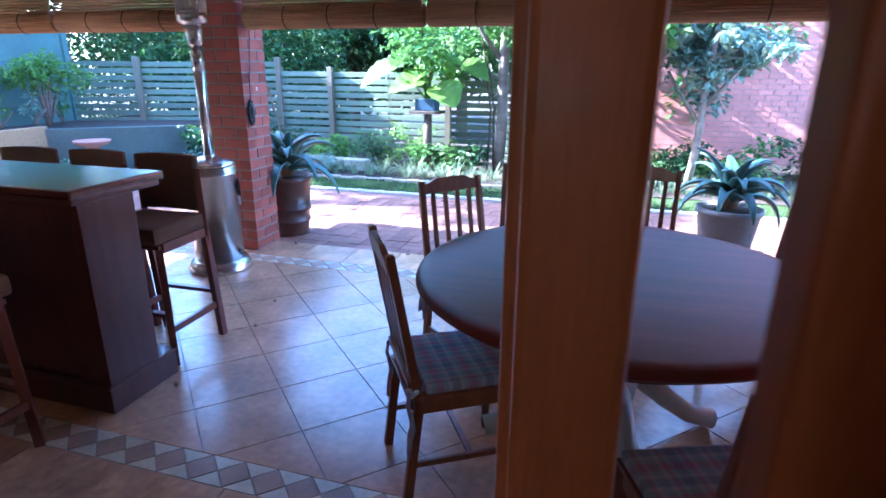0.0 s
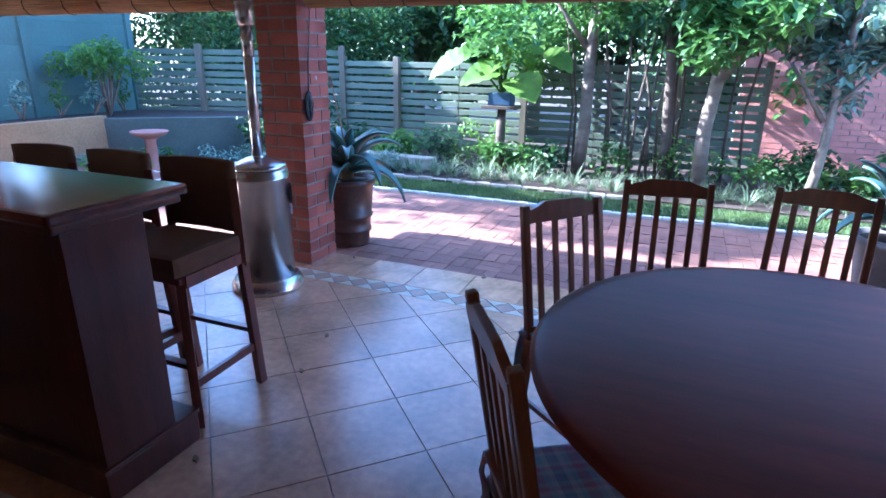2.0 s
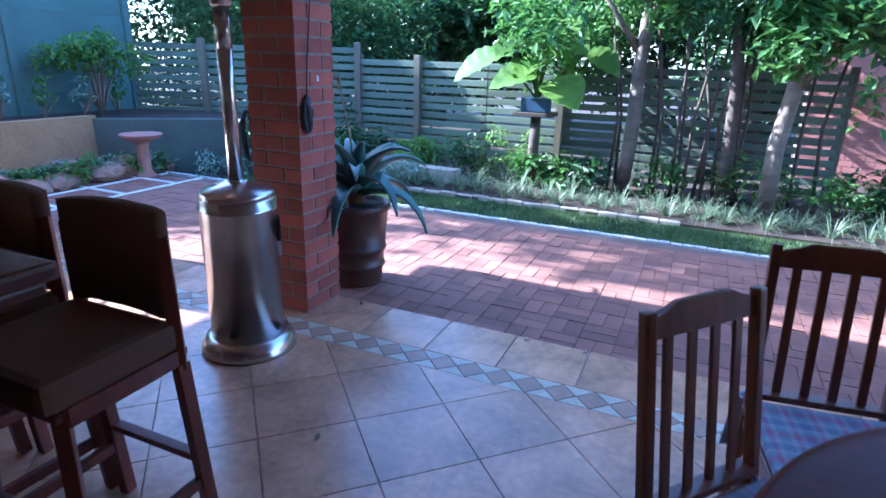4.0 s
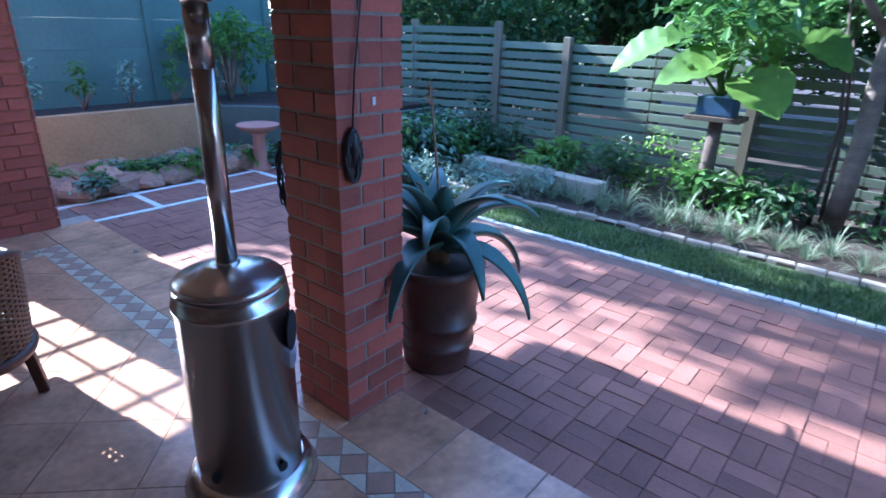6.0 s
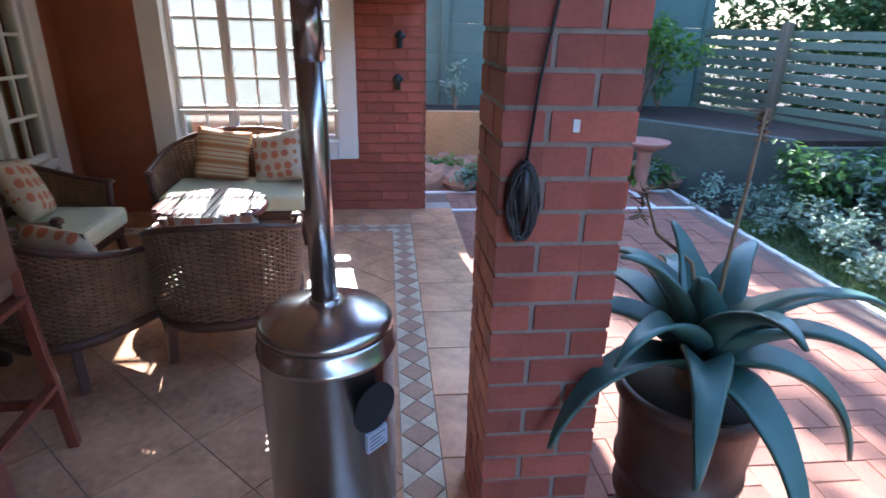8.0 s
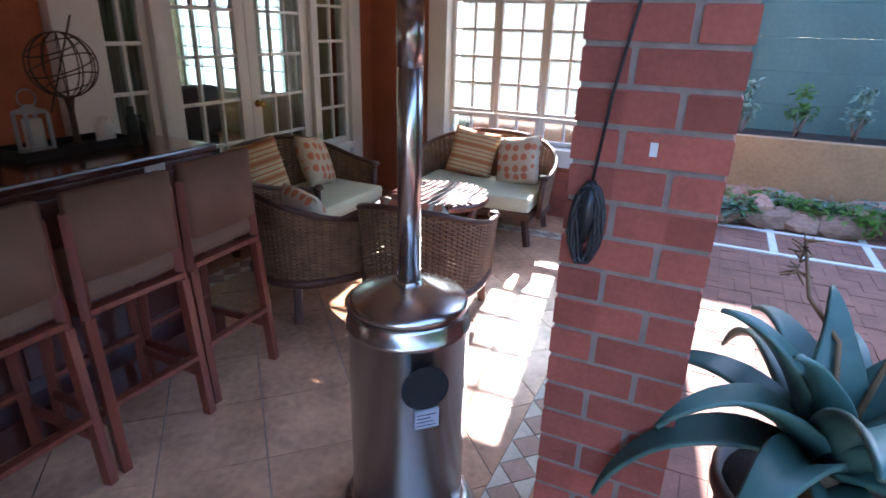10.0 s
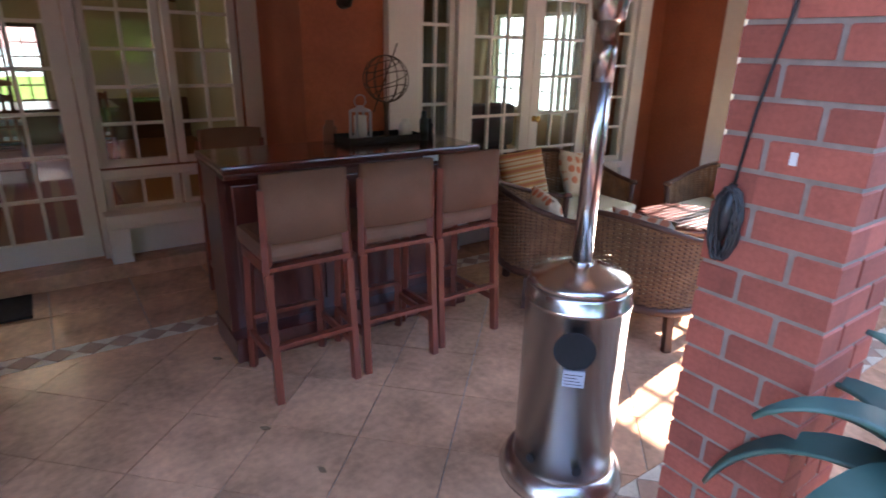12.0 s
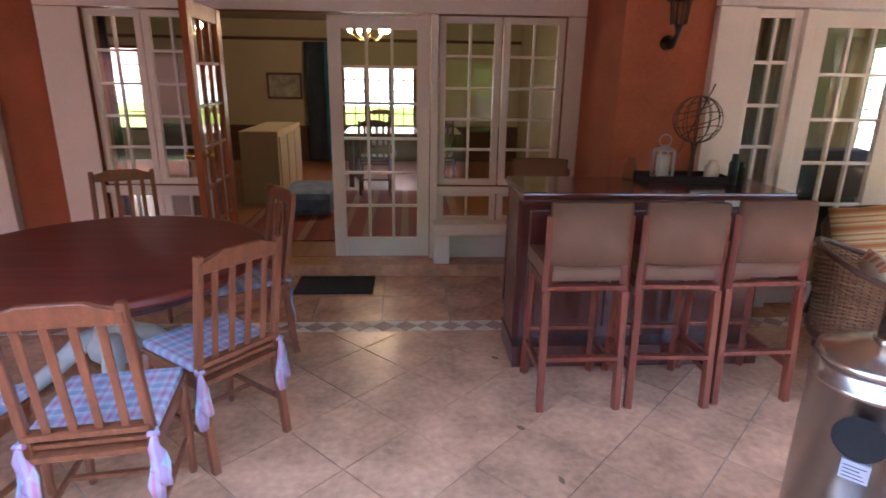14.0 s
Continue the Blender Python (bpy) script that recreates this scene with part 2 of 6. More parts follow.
M_BEAM = stretched(mat("dark_beam", (0.10, 0.045, 0.025), 0.6, scale=3, fine=40, var=0.35, bump=0.15), 0.5, 5, 5)
M_CEIL = mat("ceiling_board", (0.42, 0.33, 0.24), 0.7, scale=3, var=0.1)
M_ROOMWALL = mat("cream_room_wall", (0.50, 0.42, 0.28), 0.8, scale=2, var=0.08, bump=0.05)
M_ROOMFLOOR = stretched(mat("wood_floor", (0.32, 0.12, 0.035), 0.35, scale=3, fine=40, var=0.3), 4, 0.5, 4)
M_RUG = banded("red_rug", [(0.28, 0.07, 0.06), (0.2, 0.05, 0.06), (0.33, 0.2, 0.16), (0.25, 0.06, 0.06)], 0, 0.3)
M_BLUECLOTH = mat("blue_cloth", (0.16, 0.25, 0.42), 0.9, scale=9, var=0.35)
M_CURTAIN = mat("dark_curtain", (0.045, 0.06, 0.085), 0.9, scale=5, var=0.3)
M_TEAL = mat("teal_curtain", (0.03, 0.22, 0.28), 0.85, scale=5, var=0.3)
M_TAN = mat("tan_curtain", (0.36, 0.26, 0.17), 0.9, scale=5, var=0.2)
M_DOORMAT = mat("dark_doormat", (0.03, 0.027, 0.025), 0.98, scale=40, fine=200, var=0.4, bump=0.8)
M_GLASS = glassmat("clear_glass")
# emissive backdrops: the brightness outdoors is put into their own glow
M_SKYGLOW = glow("pale_glow_backdrop", (0.75, 0.85, 0.8), 0.6)
M_PINKGLOW = glow("pink_glow_backdrop", (0.80, 0.45, 0.42), 0.55)
M_GREENGLOW = glow("green_glow_backdrop", (0.30, 0.42, 0.10), 0.35)
M_BULB = glow("lamp_bulb", (1.0, 0.78, 0.45), 9.0)
M_IRON = mat("dark_green_iron", (0.02, 0.03, 0.028), 0.5, 0.3, var=0.3)
M_FROST = glassmat("milky_glass", frost=0.05)
M_CLEAR = glassmat("clear_jar", tint=(0.75, 0.8, 0.8))
M_PAPER = mat("white_ceramic", (0.72, 0.72, 0.7), 0.4, var=0.08, bump=0)
M_PEDESTAL = mat("white_painted_pedestal", (0.5, 0.52, 0.5), 0.45, scale=4, var=0.15)
M_BLUEPOT = mat("blue_planter", (0.03, 0.07, 0.14), 0.5, var=0.2)
M_TERRA = mat("pink_terracotta", (0.36, 0.17, 0.13), 0.85, scale=6, var=0.2, bump=0.3)
M_PRINT = mat("picture_print", (0.25, 0.24, 0.2), 0.6, scale=7, var=0.5, tint=(0.4, 0.38, 0.3))


# ---- mesh building ----
def box(bm, x0, x1, y0, y1, z0, z1, m=None, bev=0.0):
    vs = [bm.verts.new((x, y, z)) for x in (x0, x1) for y in (y0, y1) for z in (z0, z1)]
    fs = [bm.faces.new([vs[i] for i in q]) for q in ((0, 1, 3, 2), (4, 6, 7, 5), (0, 4, 5, 1), (2, 3, 7, 6), (0, 2, 6, 4), (1, 5, 7, 3))]
    if bev:
        r = bmesh.ops.bevel(bm, geom=list({e for f in fs for e in f.edges}), offset=bev, segments=2, profile=0.6, affect="EDGES")
        vs = list({v for f in r["faces"] for v in f.verts} | {v for v in vs if v.is_valid})
    if m is not None:
        bmesh.ops.transform(bm, matrix=m, verts=vs)
    return vs


def bar(bm, a, b, w, d, bev=0.0):
    """A straight timber from a to b, w wide and d deep."""
    a, b = Vector(a), Vector(b)
    q = (b - a).to_track_quat("Z", "Y").to_matrix().to_4x4()
    return box(bm, -w / 2, w / 2, -d / 2, d / 2, 0, (b - a).length, Matrix.Translation(a) @ q, bev)


def tube(bm, pts, radii, n=8, cap=True):
    """A round rod through pts with a radius at each (or one for all)."""
    pts = [Vector(p) for p in pts]
    if isinstance(radii, (int, float)):
        radii = [radii] * len(pts)
    rings, side = [], None
    for i, p in enumerate(pts):
        way = (pts[min(i + 1, len(pts) - 1)] - pts[max(i - 1, 0)]).normalized()
        if side is None:
            side = way.orthogonal().normalized()
        side = (side - way * side.dot(way)).normalized()
        up = way.cross(side)
        rings.append([bm.verts.new(p + (side * math.cos(2 * math.pi * k / n) + up * math.sin(2 * math.pi * k / n)) * radii[i]) for k in range(n)])
    for r, s in zip(rings, rings[1:]):
        for k in range(n):
            bm.faces.new((r[k], r[(k + 1) % n], s[(k + 1) % n], s[k])).smooth = True
    if cap:
        bm.faces.new(rings[0][::-1])
        bm.faces.new(rings[-1])


def lathe(bm, prof, n=32, at=(0, 0, 0)):
    """A turned body from (radius, height) pairs."""
    rings = [[bm.verts.new((at[0] + r * math.cos(2 * math.pi * k / n), at[1] + r * math.sin(2 * math.pi * k / n), at[2] + z)) for k in range(n)] for r, z in prof]
    for r, s in zip(rings, rings[1:]):
        for k in range(n):
            bm.faces.new((r[k], r[(k + 1) % n], s[(k + 1) % n], s[k])).smooth = True
    bm.faces.new(rings[0][::-1])
    bm.faces.new(rings[-1])


def poly(bm, pts, z0, z1):
    """An upright prism on a flat outline."""
    lo, hi = [bm.verts.new((x, y, z0)) for x, y in pts], [bm.verts.new((x, y, z1)) for x, y in pts]
    n = len(pts)
    bm.faces.new(hi)
    bm.faces.new(lo[::-1])
    for k in range(n):
        bm.faces.new((lo[k], lo[(k + 1) % n], hi[(k + 1) % n], hi[k]))


def done(bm, name, material, parent=None, m=None, fix=True):
    if fix:
        bmesh.ops.recalc_face_normals(bm, faces=bm.faces)
    me = bpy.data.meshes.new(name)
    bm.to_mesh(me)
    bm.free()
    me.materials.append(material)
    ob = new(name, me)
    if parent:
        ob.parent = parent
    if m is not None:
        ob.matrix_basis = m
    return ob


def islands(bm):
    """Groups of faces that hang together."""
    left, groups = set(bm.faces), []
    while left:
        grp, todo = [], [left.pop()]
        while todo:
            f = todo.pop()
            grp.append(f)
            for e in f.edges:
                for g in e.link_faces:
                    if g in left:
                        left.discard(g)
                        todo.append(g)
        groups.append(grp)
    return groups


def part(name, material, parent, build, *a, **k):
    """A part; up to twelve loose pieces become parts of their own."""
    bm = bmesh.new()
    build(bm, *a, **k)
    count = len(islands(bm)) if parent and name != "glazing_bar" else 1
    if not 2 <= count <= 12:
        return done(bm, name, material, parent)
    for i in range(count):
        one = bm.copy()
        one.faces.ensure_lookup_table()
        keep = set(sorted(islands(one), key=lambda g: min(f.index for f in g))[i])
        bmesh.ops.delete(one, geom=[f for f in one.faces if f not in keep], context="FACES")
        ob = done(one, name, material, parent)
    bm.free()
    return ob


def boxes(name, material, parent, items, bev=0.0):
    """One mesh out of boxes (x0, x1, y0, y1, z0, z1)."""
    bm = bmesh.new()
    for it in items:
        box(bm, *it, bev=bev)
    return done(bm, name, material, parent)


def thing(name, label, category, group="", m=None, kind=""):
    ob = new(name)
    ob.empty_display_size = 0.1
    if m is not None:
        ob.matrix_basis = m
    return tagged(ob, label, category, group, kind)


def struct(ob, label="", category=""):
    return tagged(ob, label, category, kind="structure")


def shared(name, me, parent, m):
    ob = new(name, me)
    ob.parent = parent
    ob.matrix_basis = m
    return ob


def slab_mesh(name, sx, sy, sz, material, bev=0.003):
    """A block centred on its base plane, to be shared by alike pieces."""
    bm = bmesh.new()
    box(bm, -sx / 2, sx / 2, -sy / 2, sy / 2, 0, sz, bev=0)
    if bev:
        top = [e for e in bm.edges if all(v.co.z > sz - 1e-6 for v in e.verts)]
        bmesh.ops.bevel(bm, geom=top, offset=bev, segments=1, affect="EDGES")
    bmesh.ops.recalc_face_normals(bm, faces=bm.faces)
    me = bpy.data.meshes.new(name)
    bm.to_mesh(me)
    bm.free()
    me.materials.append(material)
    return me


# ---- structure ----
WALL_Y, LOUNGE_Y, WEST_X, SLAB_Y, KERB_Y = 0.66, 1.60, -6.40, 4.66, 7.05
PAVE_Z = -0.03

ground = struct(part("ground", M_SOIL, None, box, -60, 60, 4.3, 90, -0.6, -0.12), "dark garden soil reaching into the distance", "ground")
back_ground = struct(part("ground", M_SOIL, None, box, -60, 60, -60, 4.3, -0.6, -0.16), "soil under and behind the house", "ground")
floor = struct(part("floor", M_GROUT, None, box, WEST_X - 0.2, 4.4, 0.7, SLAB_Y, -0.14, -0.006), "terracotta tiled veranda floor with mosaic border strips", "floor")
step = struct(part("doorstep", M_TILE, None, box, -2.795, 0.2, 0.66, 0.90, -0.006, 0.10, bev=0.01), "low tiled step under the French doors", "step")


def wall_with_holes(name, label, along, a0, a1, face, back, z1, holes, material):
    """A wall along x or y between face and back, cut by holes (a, b, z0, z1)."""
    items, cuts = [], sorted(holes)
    pos = a0
    for h0, h1, hz0, hz1 in cuts:
        items.append((pos, h0, 0 - 0.14, z1))
        if hz0 > -0.1:
            items.append((h0, h1, -0.14, hz0))
        items.append((h0, h1, hz1, z1))
        pos = h1
    items.append((pos, a1, -0.14, z1))
    lo, hi = min(face, back), max(face, back)
    bx = [(p, q, lo, hi, u, v) if along == "x" else (lo, hi, p, q, u, v) for p, q, u, v in items if q - p > 0.001]
    return struct(boxes(name, material, None, bx), label, "wall")


TOP = 2.5
wall_south = wall_with_holes("wall_south", "terracotta plastered house wall with white French doors", "x", -2.80, 4.4, WALL_Y - 0.02, WALL_Y - 0.26,
                             TOP, [(-2.68, 1.02, 0.0, 2.06), (1.75, 3.2, 0.0, 2.06)], M_WALLRED)
wall_pier = struct(boxes("wall_pier", M_WALLRED, None, [(-3.50, -2.80, 0.40, LOUNGE_Y - 0.05, -0.14, TOP)]), "terracotta plastered wall pier behind the bar", "wall")
wall_lounge = wall_with_holes("wall_lounge", "terracotta plastered wall round the second French doors", "x", WEST_X - 0.2, -3.50, LOUNGE_Y - 0.04, LOUNGE_Y - 0.28, TOP, [(-6.02, -3.56, 0.0, 2.06)], M_WALLRED)
wall_west = wall_with_holes("wall_west", "red brick end wall of the veranda with a window", "y", LOUNGE_Y - 0.3, 4.40, WEST_X, WEST_X - 0.22, TOP, [(2.30, 3.72, 0.58, 2.1)], M_WALLRED)
wall_east = wall_with_holes("wall_east", "terracotta plastered wall closing the veranda", "y", 0.4, 4.66, 4.4, 4.62, TOP, [], M_WALLRED)
ceiling = struct(part("ceiling", M_CEIL, None, box, WEST_X - 0.3, 4.6, 0.66, 4.86, TOP, TOP + 0.12), "boarded veranda ceiling", "ceiling")
roof = struct(part("roof", M_BEAM, None, box, WEST_X - 0.5, 4.8, -6.0, 4.95, TOP + 0.13, TOP + 0.3), "flat roof over the house and veranda", "roof")
beam = struct(part("beam", M_BEAM, None, box, WEST_X, 4.4, 4.40, 4.64, 2.12, TOP, bev=0.01), "dark timber eave beam", "beam")

# west wall brick facing
north_end = struct(boxes("wall_end", M_MORTAR, None, [(WEST_X - 0.22, WEST_X - 0.002, 4.40, 4.404, -0.1, TOP)]), "brick end of the wall", "wall")


def french_leaf(name, w, h, cols, rows, material, kick=0.16, stile=0.10, top=0.10, label="", parent=None, depth=0.045, cat="door", glass=None):
    """A glazed leaf in its own x-z plane from the hinge at x=0."""
    ob = thing(name, label, cat)
    if parent:
        ob.parent = parent
    part("stile", material, ob, lambda bm: [box(bm, x, x + stile, -depth / 2, depth / 2, 0, h, bev=0.005) for x in (0, w - stile)])
    part("rail", material, ob, lambda bm: [box(bm, stile, w - stile, -depth / 2 + 0.002, depth / 2 - 0.002, a, b, bev=0.004) for a, b in ((0, kick), (h - top, h))])
    iw, ih = (w - 2 * stile) / cols, (h - kick - top) / rows

    def glazing(bm):
        for c in range(1, cols):
            box(bm, stile + c * iw - 0.011, stile + c * iw + 0.011, -0.016, 0.016, kick, h - top, bev=0.004)
        for r in range(1, rows):
            box(bm, stile, w - stile, -0.015, 0.015, kick + r * ih - 0.011, kick + r * ih + 0.011, bev=0.004)
    part("glazing_bar", material, ob, glazing)
    pane = slab_mesh("pane", iw - 0.012, ih - 0.012, 0.004, glass or M_GLASS, 0)
    for c in range(cols):
        for r in range(rows):
            p = shared("pane", pane, ob, pose(stile + (c + 0.5) * iw, 0.002, kick + (r + 0.5) * ih, 90))
            p.visible_shadow = False
    return ob


def knob(parent, x, z, side=1):
    bm = bmesh.new()
    for s in (1, -1):
        lathe(bm, [(0.026, 0), (0.026, 0.006), (0.011, 0.010), (0.011, 0.03), (0.024, 0.042), (0.028, 0.055), (0.02, 0.066), (0.004, 0.07)], 20)
        bmesh.ops.transform(bm, matrix=Matrix.Translation((x, s * 0.0235, z)) @ Euler((radians(-90 * s), 0, 0)).to_matrix().to_4x4(), verts=[v for v in bm.verts if not v.tag])
        for v in bm.verts:
            v.tag = True
    tagged(done(bm, "handle", M_BRASS, parent), "polished brass door knob")


def casing(name, label, x0, x1, z1, y0, y1, posts, heads, inner=None):
    """White frame: posts (x0, x1, z0, z1) and heads between y0 and y1."""
    ob = thing(name, label, "door frame", kind="structure")
    if inner:
        part("inner_post", M_VARNISH, ob, lambda bm: [box(bm, a + 0.002, b - 0.002, inner, y0, c, d, bev=0.006) for a, b, c, d in posts])
        part("inner_head", M_VARNISH, ob, lambda bm: [box(bm, a + 0.002, b - 0.002, inner + 0.003, y0 + 0.003, c, d, bev=0.006) for a, b, c, d in heads])
    part("post", M_WHITE, ob, lambda bm: [box(bm, a, b, y0, y1, c, d, bev=0.006) for a, b, c, d in posts])
    part("head", M_WHITE, ob, lambda bm: [box(bm, a, b, y0 + 0.003, y1 + 0.003, c, d, bev=0.006) for a, b, c, d in heads])
    return ob


# first French doors with side windows
frame_1 = casing("door_frame_1", "white painted timber frame round French doors and side windows", 0, 0, 0, 0.714, 0.72,
                 [(-2.80, -2.66, 0.10, 2.04), (-1.66, -1.60, 0.10, 2.04), (0.002, 0.062, 0.10, 2.04), (0.99, 1.30, 0.0, 2.04)],
                 [(-2.80, 1.30, 2.045, 2.22), (-2.66, -1.66, 0.66, 0.72), (0.14, 0.99, 0.66, 0.72), (-2.66, -1.66, 0.34, 0.42), (0.14, 0.99, 0.34, 0.42)], 0.60)
lining = struct(boxes("door_lining", M_VARNISH, None, [(0.12, 0.26, 0.575, 0.628, 0.1, 2.04), (0.085, 0.34, 0.36, 0.42, 0.1, 2.2), (-1.66, 0.34, 0.36, 0.42, 2.202, 2.45)], bev=0.006), "varnished brown inner door lining", "trim")
door_a = struct(french_leaf("door_1", 0.79, 1.92, 3, 6, M_WHITE, label="closed white glazed French door leaf"))
door_a.matrix_basis = pose(-1.595, WALL_Y, 0.11)
door_b = struct(french_leaf("door_2", 0.80, 1.92, 3, 6, M_VARNISH, label="varnished brown French door leaf standing wide ajar"))
door_b.matrix_basis = pose(0.0, 0.715, 0.11, 0, 0, 93.2)
knob(door_b, 0.75, 0.955)
for x0, w in ((-2.655, 0.485), (-2.155, 0.49)):
    win = struct(french_leaf("window_1", w, 1.31, 2, 5, M_WHITE, 0.05, 0.055, 0.05, "white small-paned casement window", depth=0.05, cat="window"))
    win.matrix_basis = pose(x0, WALL_Y - 0.01, 0.725)
    low = struct(french_leaf("window_1", w, 0.235, 2, 1, M_WHITE, 0.03, 0.05, 0.03, "white small hopper window", depth=0.05, cat="window"))
    low.matrix_basis = pose(x0, WALL_Y - 0.01, 0.423)
for x0, w in ((0.145, 0.42), (0.57, 0.415)):
    win = struct(french_leaf("window_2", w, 1.31, 2, 5, M_WHITE, 0.05, 0.05, 0.05, "white small-paned casement window", depth=0.05, cat="window"))
    win.matrix_basis = pose(x0, WALL_Y - 0.01, 0.725)
    low = struct(french_leaf("window_2", w, 0.235, 2, 1, M_WHITE, 0.03, 0.05, 0.03, "white small hopper window", depth=0.05, cat="window"))
    low.matrix_basis = pose(x0, WALL_Y - 0.01, 0.423)
apron = struct(boxes("window_apron", M_WHITE, None, [(-2.66, -1.66, 0.56, 0.70, 0.0, 0.335), (0.14, 0.99, 0.56, 0.70, 0.0, 0.335)], bev=0.005), "white painted panel below the side windows", "trim")
bench = thing("low_bench", "low white painted bench below the window", "bench")
part("top", M_WHITE, bench, box, -2.45, -1.62, 0.725, 0.885, 0.34, 0.44, bev=0.008)
part("leg", M_WHITE, bench, lambda bm: [box(bm, a, a + 0.13, 0.73, 0.88, 0.10, 0.342, bev=0.005) for a in (-1.76, -2.44)])

# east French doors, half seen
frame_3 = casing("door_frame_3", "white painted timber frame of another glazed door", 0, 0, 0, 0.48, 0.72,
                 [(1.72, 1.84, -0.0, 2.04), (3.1, 3.22, -0.0, 2.04)], [(1.72, 3.22, 2.045, 2.22)])
for k, x0 in enumerate((1.845, 2.475)):
    lf = struct(french_leaf("door_3", 0.62, 2.0, 3, 6, M_WHITE, label="closed white glazed door leaf"))
    lf.matrix_basis = pose(x0, WALL_Y, 0.02)

# lounge French doors
frame_2 = casing("door_frame_2", "white painted timber frame round the lounge French doors", 0, 0, 0, LOUNGE_Y - 0.14, LOUNGE_Y + 0.02,
                 [(-3.62, -3.38, 0, 2.04), (-4.03, -3.955, 0, 2.04), (-5.50, -5.425, 0, 2.04), (-6.12, -5.96, 0, 2.04)],
                 [(-6.12, -3.38, 2.045, 2.2), (-3.955, -3.62, 0.50, 0.56), (-5.96, -5.50, 0.50, 0.56)])
for x0, w, lab in ((-4.733, 0.70, "closed white glazed French door leaf"), (-5.42, 0.685, "closed white glazed French door leaf with brass knob")):
    lf = struct(french_leaf("door_4", w, 2.02, 3, 6, M_WHITE, label=lab))
    lf.matrix_basis = pose(x0, LOUNGE_Y - 0.04, 0.015)
    if "knob" in lab:
        knob(lf, w - 0.05, 1.0)
for x0, w in ((-3.95, 0.325), (-5.955, 0.45)):
    lf = struct(french_leaf("window_3", w, 1.47, 2, 5, M_WHITE, 0.05, 0.05, 0.05, "white small-paned side window", cat="window"))
    lf.matrix_basis = pose(x0, LOUNGE_Y - 0.04, 0.565)
    lf = struct(french_leaf("window_3", w, 0.42, 2, 1, M_WHITE, 0.05, 0.05, 0.05, "white low side window", cat="window"))
    lf.matrix_basis = pose(x0, LOUNGE_Y - 0.04, 0.075)

# west window
frame_w = thing("window_frame_west", "white painted window surround in the brick end wall", "window frame", kind="structure")
part("post", M_WHITE, frame_w, lambda bm: [box(bm, WEST_X - 0.22, WEST_X + 0.03, a, b, 0.46, 2.25, bev=0.006) for a, b in ((2.18, 2.36), (3.68, 3.84))])
part("sill", M_WHITE, frame_w, box, WEST_X - 0.223, WEST_X + 0.05, 2.362, 3.678, 0.46, 0.61, bev=0.006)
part("head", M_WHITE, frame_w, box, WEST_X - 0.223, WEST_X + 0.033, 2.362, 3.678, 2.06, 2.25, bev=0.006)
for k in range(3):
    y0 = 2.365 + k * 0.438
    for z0, h, rows in ((0.615, 0.235, 1), (0.855, 1.2, 5)):
        wl = struct(french_leaf("window_4", 0.436, h, 2, rows, M_WHITE, 0.035, 0.038, 0.035, "white small-paned window light", cat="window", glass=M_FROST))
        wl.matrix_basis = pose(WEST_X - 0.1, y0, z0, 0, 0, 90)

# brick column
column = thing("column", "red face brick veranda column with pale mortar", "column", kind="structure", m=pose(-2.968, 4.517, 0))
CW, CD = 0.336, 0.330
part("core", M_MORTAR, column, box, -CW / 2 + 0.005, CW / 2 - 0.005, -CD / 2 + 0.005, CD / 2 - 0.005, -0.006, 2.2)
cb = {n: slab_mesh("brick", n, 0.102, 0.073, M_BRICK, 0.004) for n in (0.21, 0.1)}
for k in range(26):
    z = 0.012 + k * 0.0855
    for side in range(4):
        w = CD if side % 2 else CW
        off = (CW if side % 2 else CD) / 2
        flip = (k + side) % 2
        a, b = (0.21, 0.1) if flip else (0.1, 0.21)
        turn = pose(0, 0, 0, 0, 0, 90 * side)
        j = 0.0012 * ((k * 7 + side * 3) % 3 - 1)
        sc = (w - 0.006) / 0.32
        for ln, ctr in ((a, -w / 2 + a * sc / 2), (b, w / 2 - b * sc / 2)):
            ob = shared("brick", cb[ln], column, turn @ Matrix.Translation((ctr, -off + 0.051 + j, z)) @ Matrix.Diagonal((sc, 1, 1, 1)))
column_cap = struct(boxes("column_plinth", M_TERRA, None, [(-3.14, -2.796, 4.348, 4.686, -0.006, 0.002)]), "clay base under the column", "trim")

# kerb, lawn strip, pavement base
pavement = struct(part("pavement", M_SAND, None, box, -8.0, 9.0, SLAB_Y, KERB_Y - 0.04, -0.12, PAVE_Z - 0.008), "red clay brick paving in basket weave", "pavement")
court = struct(part("pavement", M_SAND, None, box, -8.0, WEST_X + 0.1, 3.0, SLAB_Y, -0.12, PAVE_Z - 0.008), "red clay brick paving beside the house", "pavement")
lawn = struct(part("lawn", M_LAWN, None, box, -6.1, 9.0, KERB_Y + 0.04, 7.72, -0.12, -0.035), "narrow lawn strip", "lawn")
bed = struct(part("flower_bed", M_SOIL, None, box, -7.8, 9.0, 7.72, 12.5, -0.12, -0.01), "planted flower bed of dark soil", "bed")

